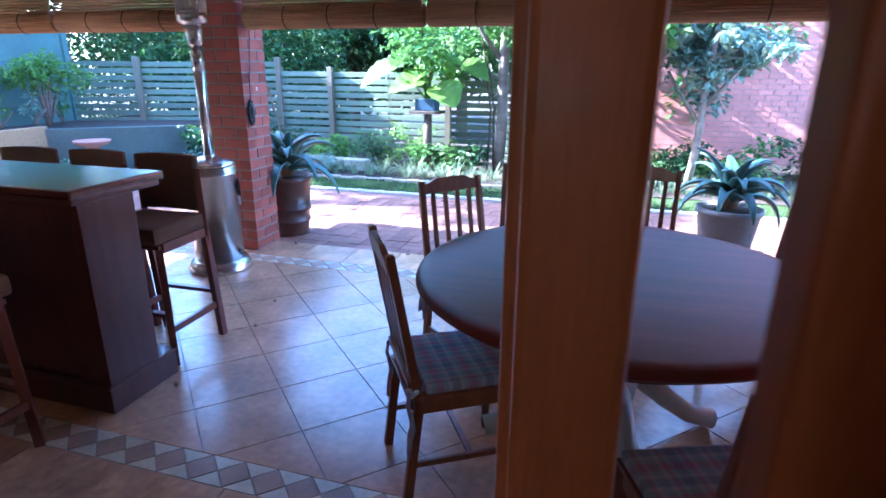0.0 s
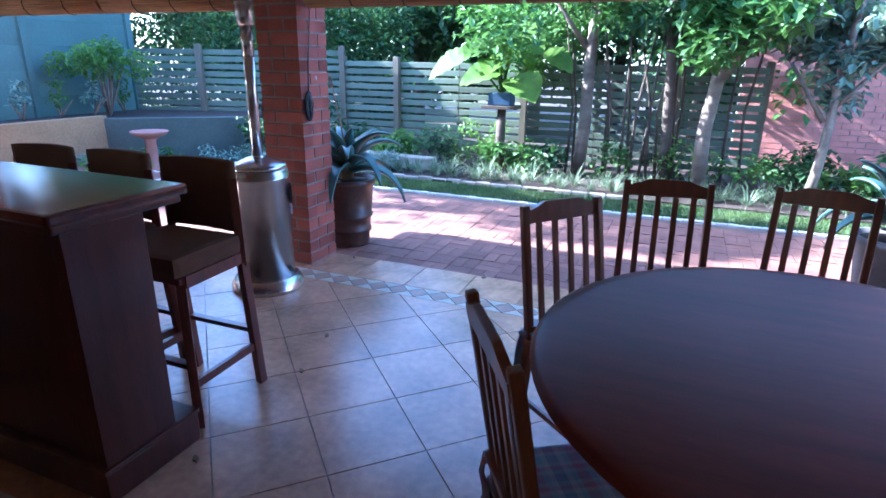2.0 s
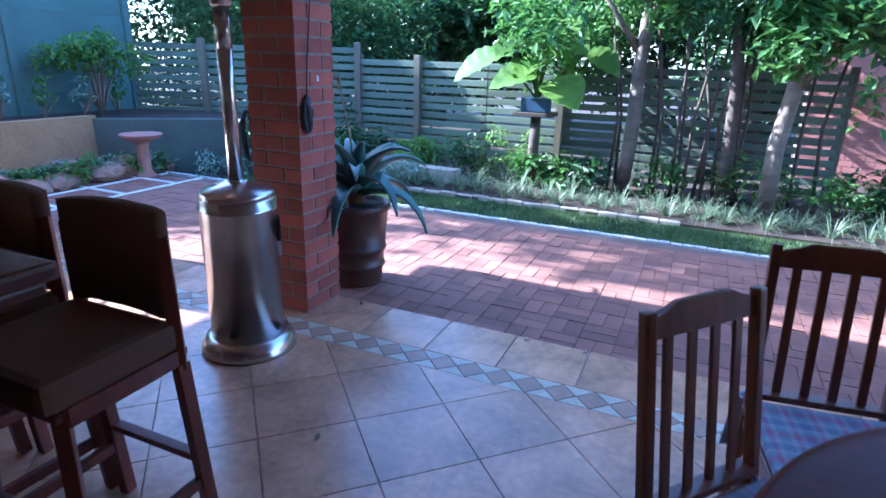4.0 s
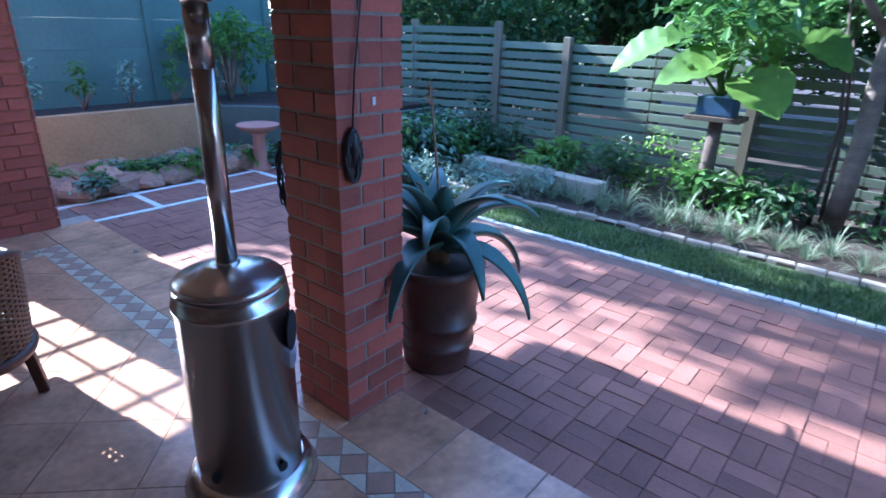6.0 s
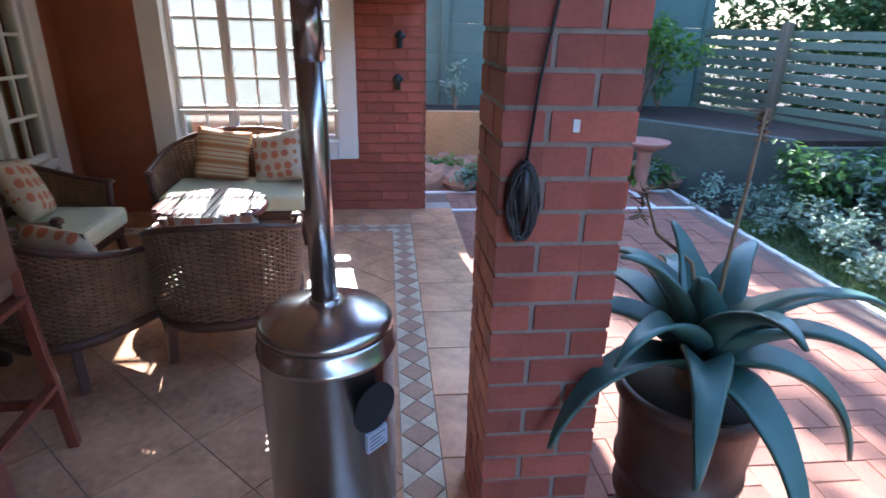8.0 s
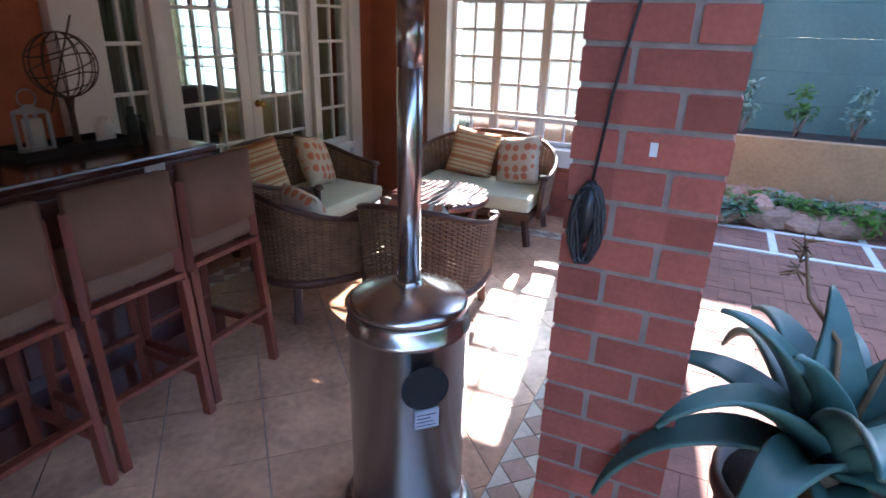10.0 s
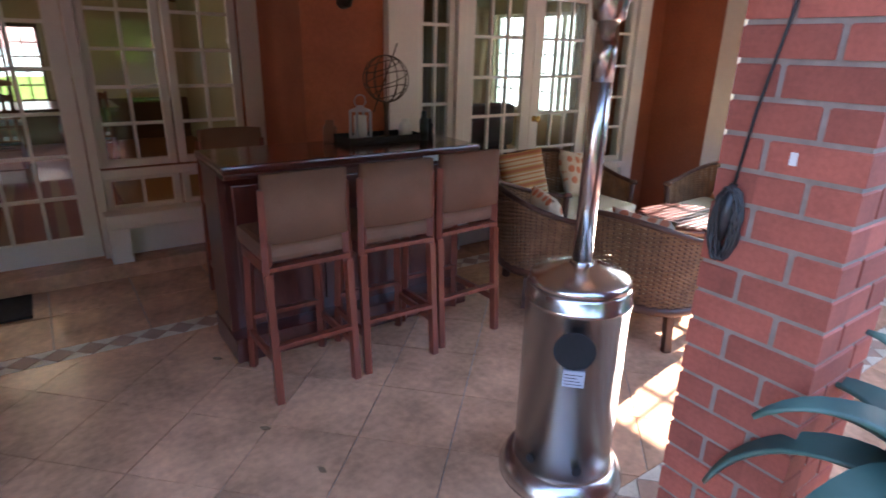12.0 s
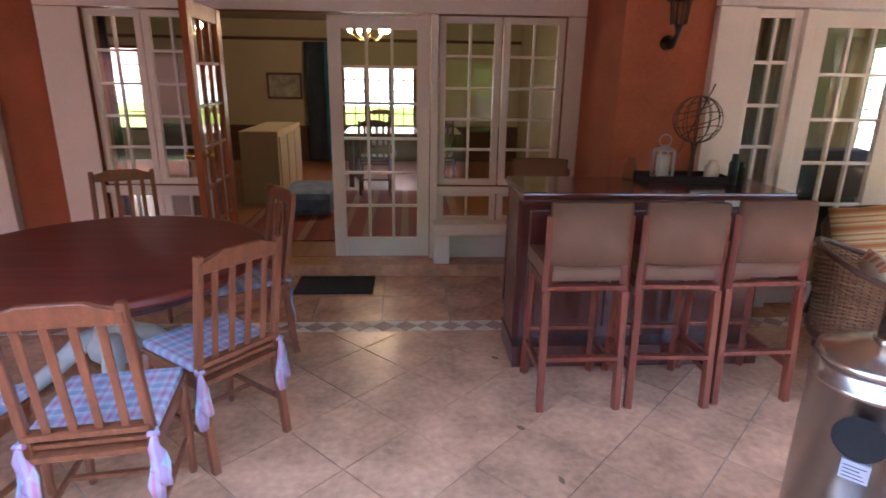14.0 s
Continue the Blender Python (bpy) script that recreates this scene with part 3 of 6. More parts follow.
# rooms behind the doors
room = thing("room_shell", "cream dining room seen through the French doors", "room", kind="structure")
part("wall", M_ROOMWALL, room, lambda bm: [box(bm, *b) for b in ((-3.6, -3.4, -5.2, 0.4, -0.1, TOP), (4.4, 4.6, -5.2, 0.4, -0.1, TOP), (-3.4, -1.56, -5.2, -5.0, -0.1, TOP),
     (-0.27, 3.1, -5.2, -5.0, -0.1, TOP), (3.8, 4.4, -5.2, -5.0, -0.1, TOP), (-1.56, -0.27, -5.2, -5.0, -0.1, 0.68), (-1.56, -0.27, -5.2, -5.0, 1.74, TOP), (3.1, 3.8, -5.2, -5.0, -0.1, 0.6), (3.1, 3.8, -5.2, -5.0, 2.0, TOP))])
part("ceiling", M_CEIL, room, box, -3.6, 4.6, -5.2, 0.65, TOP - 0.05, TOP)
part("floor", M_ROOMFLOOR, room, box, -3.6, 4.6, -5.2, 0.66, -0.05, 0.10)
part("picture_rail", M_BEAM, room, box, -3.39, 4.39, -4.995, -4.97, 2.12, 2.17)
part("dado", M_BEAM, room, lambda bm: [box(bm, a, b, -4.995, -4.96, 0.1, 0.72, bev=0.01) for a, b in ((-3.39, 3.05),)])
# flat glowing sheets take the place of the lit outdoors
back1 = struct(part("backdrop", M_SKYGLOW, None, box, -3.0, 6.0, -7.05, -7.0, 0.95, 1.4), "pale glowing backdrop sheet behind the far window", "backdrop")
struct(part("backdrop", M_PINKGLOW, None, box, -3.0, 6.0, -7.05, -7.0, 1.4, 2.6), "pink glowing backdrop sheet standing in for a sunlit facade", "backdrop")
struct(part("backdrop", M_GREENGLOW, None, box, -3.0, 6.0, -7.05, -7.0, -0.2, 0.95), "green glowing backdrop sheet standing in for sunlit greenery", "backdrop")
for x0, w in ((-1.56, 1.29), (3.1, 0.7)):
    z0 = 0.68 if w > 1 else 0.6
    n = 3 if w > 1 else 1
    for k in range(n):
        wl = struct(french_leaf("window_5", w / n - 0.01, (1.74 if w > 1 else 2.0) - z0, 2, 5, M_BEAM, 0.05, 0.045, 0.05, "dark framed small-paned far window", cat="window"))
        wl.matrix_basis = pose(x0 + k * w / n, -5.1, z0)
room2 = thing("room_shell", "tan sitting room seen through the lounge doors", "room", kind="structure")
part("wall", M_ROOMWALL, room2, lambda bm: [box(bm, *b) for b in ((-8.2, -8.0, -3.2, -2.9, -0.1, TOP), (-8.2, -8.0, -0.6, 1.3, -0.1, TOP), (-8.2, -8.0, -2.9, -0.6, -0.1, 0.6), (-8.2, -8.0, -2.9, -0.6, 2.1, TOP),
     (-3.8, -3.62, -3.2, 1.3, -0.1, TOP), (-8.0, -3.8, -3.2, -3.0, -0.1, TOP), (-8.0, -6.6, 1.1, 1.3, -0.1, TOP))])
part("ceiling", M_CEIL, room2, box, -8.2, -3.62, -3.2, 1.32, TOP - 0.05, TOP)
part("floor", M_ROOMFLOOR, room2, box, -8.2, -3.62, -3.2, 1.55, -0.05, 0.0)
# one more glowing sheet added for the bright outdoors
back2 = struct(part("backdrop", M_SKYGLOW, None, box, -8.72, -8.68, -4.6, 0.9, -0.2, 2.5), "pale glowing backdrop sheet behind the sitting room window", "backdrop")
for k in range(3):
    wl = struct(french_leaf("window_6", 0.76, 1.5, 2, 5, M_WHITE, 0.05, 0.045, 0.05, "white small-paned far window", cat="window"))
    wl.matrix_basis = pose(-8.1, -2.89 + k * 0.765, 0.6, 0, 0, 90)


def curtain(name, x0, x1, y, z0, z1, material, label):
    bm = bmesh.new()
    n, rows = 40, 6
    g = [[bm.verts.new((x0 + (x1 - x0) * i / n + 0.01 * math.sin(i * 1.3 + r), y + 0.035 * math.sin(i * 1.55) * (0.6 + 0.4 * r / rows), z1 + (z0 - z1) * r / rows)) for i in range(n + 1)] for r in range(rows + 1)]
    for r in range(rows):
        for i in range(n):
            bm.faces.new((g[r][i], g[r][i + 1], g[r + 1][i + 1], g[r + 1][i])).smooth = True
    ob = done(bm, name, material)
    md = ob.modifiers.new("thick", "SOLIDIFY")
    md.thickness = 0.008
    tagged(ob, label, "curtain")


curtain("curtain", -0.02, 0.30, -4.85, 0.12, 2.1, M_CURTAIN, "dark blue curtain beside the far window")
curtain("curtain", -0.24, -0.03, -4.8, 0.12, 2.1, M_TEAL, "teal curtain lit from behind")
curtain("curtain", 1.0, 1.25, 0.30, 0.12, 2.05, M_CURTAIN, "dark curtain behind the side window")
curtain("curtain", -5.95, -5.6, 1.2, 0.02, 2.1, M_TAN, "tan curtain behind the lounge doors")
curtain("curtain", -4.2, -3.8, 1.2, 0.02, 2.1, M_TAN, "tan curtain behind the lounge doors")
curtain("curtain", -7.9, -7.5, -2.85, 0.02, 2.2, M_TAN, "tan curtain beside the far window")


# ---- things on the veranda ----
def patio_heater():
    ob = thing("patio_heater", "stainless steel patio gas heater with a tall pole", "heater", m=pose(-2.84, 3.91, 0))
    part("base", M_STEEL, ob, lathe, [(0.238, 0), (0.238, 0.02), (0.228, 0.045), (0.21, 0.075), (0.188, 0.085)], 56)
    part("tank_housing", M_STEEL, ob, lathe, [(0.182, 0.08), (0.182, 0.735), (0.187, 0.738), (0.187, 0.75), (0.182, 0.753), (0.182, 0.79), (0.17, 0.805)], 64)
    part("lid", M_STEEL, ob, lathe, [(0.178, 0.80), (0.177, 0.818), (0.165, 0.83), (0.06, 0.868), (0.05, 0.87)], 64)
    part("pole", M_STEEL, ob, lathe, [(0.034, 0.86), (0.034, 1.64)], 32)
    part("pole_collar", M_CHROME, ob, lathe, [(0.041, 0.866), (0.041, 0.876), (0.036, 0.88)], 32)
    part("sleeve", M_STEEL, ob, lathe, [(0.0352, 1.47), (0.0352, 1.62)], 32)
    part("valve_housing", M_STEEL, ob, lathe, [(0.036, 1.64), (0.05, 1.65), (0.055, 1.70), (0.06, 1.77), (0.055, 1.78)], 32)
    part("burner_pan", M_STEEL, ob, lathe, [(0.06, 1.775), (0.10, 1.80), (0.105, 1.86), (0.098, 1.865)], 40)

    def cage(bm):
        for k in range(20):
            a = 2 * math.pi * k / 20
            tube(bm, [(0.095 * math.cos(a), 0.095 * math.sin(a), 1.86), (0.105 * math.cos(a), 0.105 * math.sin(a), 2.09)], 0.004, 5)
        for z in (1.9, 1.95, 2.0, 2.05):
            tube(bm, [(0.10 * math.cos(2 * math.pi * k / 32), 0.10 * math.sin(2 * math.pi * k / 32), z) for k in range(33)], 0.003, 5)
    part("burner_cage", M_STEEL, ob, cage)
    part("hood", M_STEEL, ob, lathe, [(0.41, 2.10), (0.40, 2.115), (0.25, 2.17), (0.05, 2.20)], 56)
    # round opening, label and vent holes, facing the garden side

    def disc(bm, r, z, ang, depth=0.006, sq=None):
        lathe(bm, [(r, 0), (r, depth)], 28)
        bmesh.ops.transform(bm, matrix=pose(0, 0, 0, 0, 0, ang) @ Matrix.Translation((0, -0.1815, z)) @ Euler((radians(90), 0, 0)).to_matrix().to_4x4(), verts=bm.verts)
    # black discs stand in for the shade inside the opening and vents
    part("opening", M_BLACK, ob, disc, 0.066, 0.622, 133)
    part("opening_rim", M_BLACK, ob, lambda bm: tube(bm, [pose(0, 0, 0, 0, 0, 133) @ Vector((0.067 * math.cos(2 * math.pi * k / 32), -0.187, 0.622 + 0.067 * math.sin(2 * math.pi * k / 32))) for k in range(33)], 0.003, 6))
    for a in (95, 150, 20, 260):
        part("vent_hole", M_BLACK, ob, disc, 0.018, 0.135, a, 0.004)
    bm = bmesh.new()
    box(bm, -0.036, 0.036, -0.1885, -0.175, 0.487, 0.547, pose(0, 0, 0, 0, 0, 135))
    tagged(done(bm, "label", M_LABEL, ob), "grey rating label with faint print")
    part("label_print", M_BLACK, ob, lambda bm: [box(bm, -0.03, 0.028 - 0.008 * (k % 3), -0.1892, -0.17, 0.496 + k * 0.012, 0.4985 + k * 0.012, pose(0, 0, 0, 0, 0, 135)) for k in range(4)])
    return ob


patio_heater()


def bar_counter():
    ob = thing("bar_counter", "dark mahogany bar counter with a polished top", "bar", m=pose(0, 0, 0))
    X0, X1 = -3.45, -2.03
    part("body", M_MAHOG, ob, box, X0, X1, 2.08, 2.34, 0.0, 0.97, bev=0.004)
    part("end_panel", M_MAHOG, ob, box, X1 - 0.03, X1 + 0.012, 2.07, 2.36, 0.13, 0.968, bev=0.003)
    part("plinth", M_MAHOG, ob, box, X0 - 0.01, X1 + 0.02, 2.055, 2.46, 0.0, 0.12, bev=0.006)
    part("plinth_cap", M_MAHOG, ob, box, X0 - 0.012, X1 + 0.024, 2.05, 2.468, 0.12, 0.138, bev=0.006)
    part("counter_top", M_BARTOP, ob, box, X0 - 0.01, X1 + 0.03, 2.03, 2.545, 0.995, 1.035, bev=0.012)
    part("moulding", M_MAHOG, ob, box, X0, X1 + 0.018, 2.045, 2.52, 0.968, 0.996, bev=0.008)
    part("front_rail", M_MAHOG, ob, lambda bm: [box(bm, X0 + 0.04 + k * 0.46, X0 + 0.44 + k * 0.46, 2.338, 2.352, 0.2, 0.9, bev=0.006) for k in range(3)])


bar_counter()


def stool_proto():
    """Bar stool, back towards +y, at its middle on the floor."""
    ob = thing("bar_stool", "tall dark wooden bar stool with brown suede seat and back", "stool", "stools along the bar")
    W, D = 0.19, 0.18
    part("leg", M_STOOLWOOD, ob, lambda bm: [bar(bm, (sx * W, -D, 0), (sx * (W - 0.02), -D + 0.02, 0.68), 0.036, 0.036, 0.004) for sx in (-1, 1)])

    def rear(bm):
        for sx in (-1, 1):
            bar(bm, (sx * (W + 0.005), D + 0.03, 0), (sx * W, D - 0.015, 0.62), 0.036, 0.04, 0.004)
            bar(bm, (sx * W, D - 0.015, 0.60), (sx * (W - 0.005), D - 0.02, 0.99), 0.034, 0.036, 0.004)
    part("back_post", M_STOOLWOOD, ob, rear)

    def rails(bm):
        for sx in (-1, 1):
            bar(bm, (sx * W, -D, 0.20), (sx * W, D + 0.01, 0.20), 0.022, 0.036, 0.003)
            bar(bm, (sx * W, -D + 0.02, 0.64), (sx * W, D - 0.01, 0.64), 0.022, 0.05, 0.003)
        bar(bm, (-W, -D + 0.01, 0.28), (W, -D + 0.01, 0.28), 0.036, 0.022, 0.003)
        bar(bm, (-W, D + 0.015, 0.28), (W, D + 0.015, 0.28), 0.036, 0.022, 0.003)
        for y in (-D + 0.02, D - 0.01):
            bar(bm, (-W, y, 0.645), (W, y, 0.645), 0.05, 0.022, 0.003)
    part("rail", M_STOOLWOOD, ob, rails)
    part("seat", M_SUEDE, ob, box, -0.205, 0.205, -0.215, 0.165, 0.664, 0.752, bev=0.028)

    def back(bm):
        n = 14
        cols = []
        for i in range(n + 1):
            u = -1 + 2 * i / n
            x, sag = 0.19 * u, 0.022 * (1 - u * u)
            edge = 1.0 if abs(u) < 0.9 else 0.6
            cols.append([bm.verts.new((x, y0 + dy, z)) for y0, dy, z in ((0.155 + sag, -0.022 * edge, 0.762), (0.16 + sag, -0.024 * edge, 1.052 + 0.006 * (1 - u * u)), (0.165 + sag, 0.026 * edge, 1.052 + 0.006 * (1 - u * u)), (0.165 + sag, 0.026 * edge, 0.762))])
        for a, b in zip(cols, cols[1:]):
            for k in range(4):
                bm.faces.new((a[k], b[k], b[(k + 1) % 4], a[(k + 1) % 4]))
        bm.faces.new(cols[0])
        bm.faces.new(cols[-1][::-1])
        bmesh.ops.bevel(bm, geom=[e for e in bm.edges if e.calc_face_angle(0) > 0.9], offset=0.014, segments=3, affect="EDGES")
        for f in bm.faces:
            f.smooth = True
    part("backrest", M_SUEDE, ob, back)
    tagged(part("plaque", M_BRASS, ob, box, -0.022, 0.022, D - 0.002, D + 0.004, 0.637, 0.655, bev=0.002), "small brass maker's plaque")
    return ob


stool = stool_proto()
stool.matrix_basis = pose(-2.262, 2.69, 0, 0, 0, 1)
for x, y, r in ((-2.73, 2.685, -2), (-3.175, 2.65, 2)):
    copy_thing(stool, pose(x, y, 0, 0, 0, r))
tagged(copy_thing(stool, pose(-2.33, 1.62, 0, 0, 0, 178)), group="stools behind the bar")


def dining_table():
    ob = thing("dining_table", "large round dark mahogany table on a pale pedestal", "table", m=pose(0.09, 2.58, 0))
    R = 0.79
    part("table_top", M_TABLETOP, ob, lathe, [(R - 0.05, 0.690), (R - 0.015, 0.696), (R - 0.002, 0.708), (R, 0.716), (R - 0.008, 0.722), (R - 0.006, 0.73), (R - 0.02, 0.738), (R - 0.06, 0.7385)], 96)
    part("apron", M_MAHOG, ob, lathe, [(R - 0.14, 0.62), (R - 0.12, 0.63), (R - 0.12, 0.692)], 64)
    part("pedestal", M_PEDESTAL, ob, lathe, [(0.09, 0.16), (0.13, 0.2), (0.14, 0.26), (0.10, 0.33), (0.075, 0.42), (0.085, 0.5), (0.12, 0.56), (0.16, 0.62)], 32)

    def feet(bm):
        for k in range(4):
            a = radians(20 + 90 * k)
            c, s = math.cos(a), math.sin(a)
            tube(bm, [(c * r, s * r, z) for r, z in ((0.06, 0.30), (0.16, 0.27), (0.28, 0.16), (0.40, 0.07), (0.50, 0.045))], [0.055, 0.055, 0.045, 0.04, 0.045], 10)
    part("foot", M_PEDESTAL, ob, feet)


dining_table()


def chair_proto():
    """Dining chair facing -y, back towards +y."""
    ob = thing("dining_chair", "wooden slat-back dining chair with a tied plaid seat pad", "chair", "chairs round the table")
    W, Y = 0.185, 0.19
    part("front_leg", M_CHAIR, ob, lambda bm: [tube(bm, [(sx * 0.19, -Y, z) for z in (0, 0.03, 0.06, 0.2, 0.3, 0.33, 0.36, 0.43)], [0.014, 0.018, 0.015, 0.02, 0.021, 0.024, 0.019, 0.02], 12) for sx in (-1, 1)])

    def posts(bm):
        for sx in (-1, 1):
            bar(bm, (sx * W, Y + 0.05, 0), (sx * W, Y, 0.43), 0.032, 0.034, 0.004)
            bar(bm, (sx * W, Y, 0.42), (sx * (W - 0.005), Y + 0.09, 0.955), 0.030, 0.030, 0.006)
    part("back_post", M_CHAIR, ob, posts)

    def crest(bm):
        prof = [(-0.185, 0.0), (-0.185, 0.045), (-0.15, 0.05), (-0.12, 0.062), (-0.085, 0.078), (0.085, 0.078), (0.12, 0.062), (0.15, 0.05), (0.185, 0.045), (0.185, 0.0)]
        m = pose(0, Y + 0.086, 0.885, -9.5)
        lo = [bm.verts.new(m @ Vector((x, -0.011, z))) for x, z in prof]
        hi = [bm.verts.new(m @ Vector((x, 0.011, z))) for x, z in prof]
        bm.faces.new(lo)
        bm.faces.new(hi[::-1])
        for k in range(len(prof)):
            j = (k + 1) % len(prof)
            bm.faces.new((lo[k], hi[k], hi[j], lo[j]))
        bmesh.ops.bevel(bm, geom=list(bm.edges), offset=0.003, segments=1, affect="EDGES")
    part("crest_rail", M_CHAIR, ob, crest)
    part("slat", M_CHAIR, ob, lambda bm: [bar(bm, (x, Y + 0.02, 0.50), (x, Y + 0.083, 0.89), 0.026, 0.010, 0.002) for x in (-0.115, -0.038, 0.038, 0.115)])

    def rails(bm):
        bar(bm, (-W, Y + 0.015, 0.49), (W, Y + 0.015, 0.49), 0.05, 0.02, 0.003)
        bar(bm, (-W, Y, 0.405), (W, Y, 0.405), 0.06, 0.022, 0.003)
        bar(bm, (-W, -Y, 0.405), (W, -Y, 0.405), 0.055, 0.022, 0.003)
        for sx in (-1, 1):
            bar(bm, (sx * W, -Y, 0.405), (sx * W, Y, 0.405), 0.022, 0.055, 0.003)
            bar(bm, (sx * W, -Y, 0.17), (sx * W, Y + 0.03, 0.17), 0.016, 0.022, 0.003)
        bar(bm, (-W, 0, 0.17), (W, 0, 0.17), 0.022, 0.016, 0.003)
    part("rail", M_CHAIR, ob, rails)
    part("seat", M_CHAIR, ob, box, -0.205, 0.205, -0.215, 0.20, 0.43, 0.448, bev=0.006)

    def pad(bm):
        vs = box(bm, -0.20, 0.20, -0.205, 0.17, 0.449, 0.484, bev=0.015)
    tagged(part("seat_pad", M_PLAID, ob, pad), "blue and pink plaid seat pad")

    def tie(bm, sx):
        x = sx * (W + 0.012)
        tube(bm, [(x - 0.03 * sx, Y - 0.02, 0.465), (x, Y + 0.012, 0.47), (x + 0.012 * sx, Y + 0.03, 0.465), (x - 0.02 * sx, Y + 0.04, 0.47)], 0.010, 6)
        for dx, ln in ((0.012, 0.25), (-0.016, 0.20)):
            pts = [Vector((x + dx * k / 5 + 0.005 * math.sin(k * 2), Y + 0.035 + 0.008 * math.sin(k * 1.7), 0.468 - ln * k / 5)) for k in range(6)]
            rows = [(bm.verts.new(p + Vector((-w, 0, 0))), bm.verts.new(p + Vector((0, 0.007, 0))), bm.verts.new(p + Vector((w, 0, 0)))) for p, w in zip(pts, (0.008, 0.017, 0.022, 0.026, 0.029, 0.02))]
            for a, b in zip(rows, rows[1:]):
                for k in range(2):
                    bm.faces.new((a[k], a[k + 1], b[k + 1], b[k])).smooth = True
    for sx in (-1, 1):
        bm = bmesh.new()
        tie(bm, sx)
        t = tagged(done(bm, "tie", M_PLAID, ob), "plaid cloth tie knotted round the post", kind="stuff")
        t.modifiers.new("thick", "SOLIDIFY").thickness = 0.004
    return ob


chair = chair_proto()
CENTRE = Vector((0.09, 2.58))
CHAIRS = ((-0.55, 3.02), (-0.36, 3.51), (0.19, 3.58), (-0.45, 2.20), (0.40, 1.68), (0.84, 3.16))
for k, (x, y) in enumerate(CHAIRS):
    a = math.degrees(math.atan2(y - CENTRE.y, x - CENTRE.x)) - 90 + (-4.3, -17.4, -4, -3, 3, 2)[k]
    m = pose(x, y, 0, 0, 0, a)
    if k == 0:
        chair.matrix_basis = m
    else:
        copy_thing(chair, m)


# wicker furniture
def tub_path(w, d, t):
    """The tub's outline, t from 0 (front of one arm) round the back to 1; back towards +y."""
    a = math.pi * (1.12 * t - 0.06)
    x, y = -math.cos(a), math.sin(a)
    sx = math.copysign(abs(x) ** 0.8, x) * w / 2
    return Vector((sx, (abs(y) ** 0.75 * (1 if y > 0 else -1)) * d * 0.62 - d * 0.12, 0))


def wicker_seat(name, label, category, group, w, d, arm, back_h):
    ob = thing(name, label, category, group)
    N, ROWS = 72, int((back_h - 0.24) / 0.0125)

    def top_at(t):
        s = math.sin(math.pi * min(1, max(0, t)))
        return arm + (back_h - arm) * s ** 1.3

    def weave(bm):
        for r in range(ROWS + 1):
            pts = []
            for i in range(N + 1):
                t = i / N
                z = 0.24 + (top_at(t) - 0.24) * r / ROWS
                lean = 1.0 + 0.10 * (z - 0.24) / 0.45
                p = tub_path(w, d, t) * lean
                out = Vector((p.x, p.y, 0)).normalized() * 0.0055 * (1 if (i // 2 + r) % 2 else -1)
                pts.append(p + out + Vector((0, 0, z + 0.0015 * math.sin(i * 2.1 + r))))
            tube(bm, pts, 0.0068, 4, False)
    tagged(part("woven_shell", M_WICKER, ob, weave), "woven brown wicker shell", kind="stuff")

    def stakes(bm):
        for i in range(0, N + 1, 2):
            t = i / N
            tube(bm, [tub_path(w, d, t) * (1.0 + 0.10 * f * (top_at(t) - 0.24) / 0.45) + Vector((0, 0, 0.24 + f * (top_at(t) - 0.24))) for f in (0, 0.5, 1)], 0.006, 5, False)
    tagged(part("stake", M_WICKERDK, ob, stakes), "dark cane stakes", kind="stuff")

    def rim(bm):
        tube(bm, [tub_path(w, d, i / N) * (1.0 + 0.10 * (top_at(i / N) - 0.24) / 0.45) + Vector((0, 0, top_at(i / N) + 0.008)) for i in range(N + 1)], 0.017, 8)
        tube(bm, [tub_path(w, d, i / N) + Vector((0, 0, 0.235)) for i in range(N + 1)], 0.028, 8)
        for t in (0, 1):
            p = tub_path(w, d, t)
            tube(bm, [p + Vector((0, 0, 0.22)), p * 1.03 + Vector((0, 0, arm + 0.02))], 0.022, 8)
            lathe(bm, [(0.012, 0), (0.034, 0.006), (0.036, 0.02), (0.02, 0.035)], 16, tuple(p * 1.03 + Vector((0, -0.005, arm + 0.005))))
    part("rim", M_WICKERDK, ob, rim)
    y0, y1 = -d * 0.16, d * 0.44
    part("base", M_WICKERDK, ob, box, -w / 2 + 0.05, w / 2 - 0.05, -d / 2 + 0.06, d * 0.36, 0.20, 0.27, bev=0.02)
    part("leg", M_WICKERDK, ob, lambda bm: [bar(bm, (x * 0.98, y * 1.06, 0), (x * 0.9, y, 0.22), 0.045, 0.045, 0.008) for x in (-w / 2 + 0.05, w / 2 - 0.05) for y in (-d * 0.38, d * 0.32)])
    tagged(part("seat_cushion", M_CUSHION, ob, box, -w / 2 + 0.055, w / 2 - 0.055, -d / 2 + 0.02, d * 0.34, 0.275, 0.395, bev=0.035), "pale green seat cushion")
    return ob


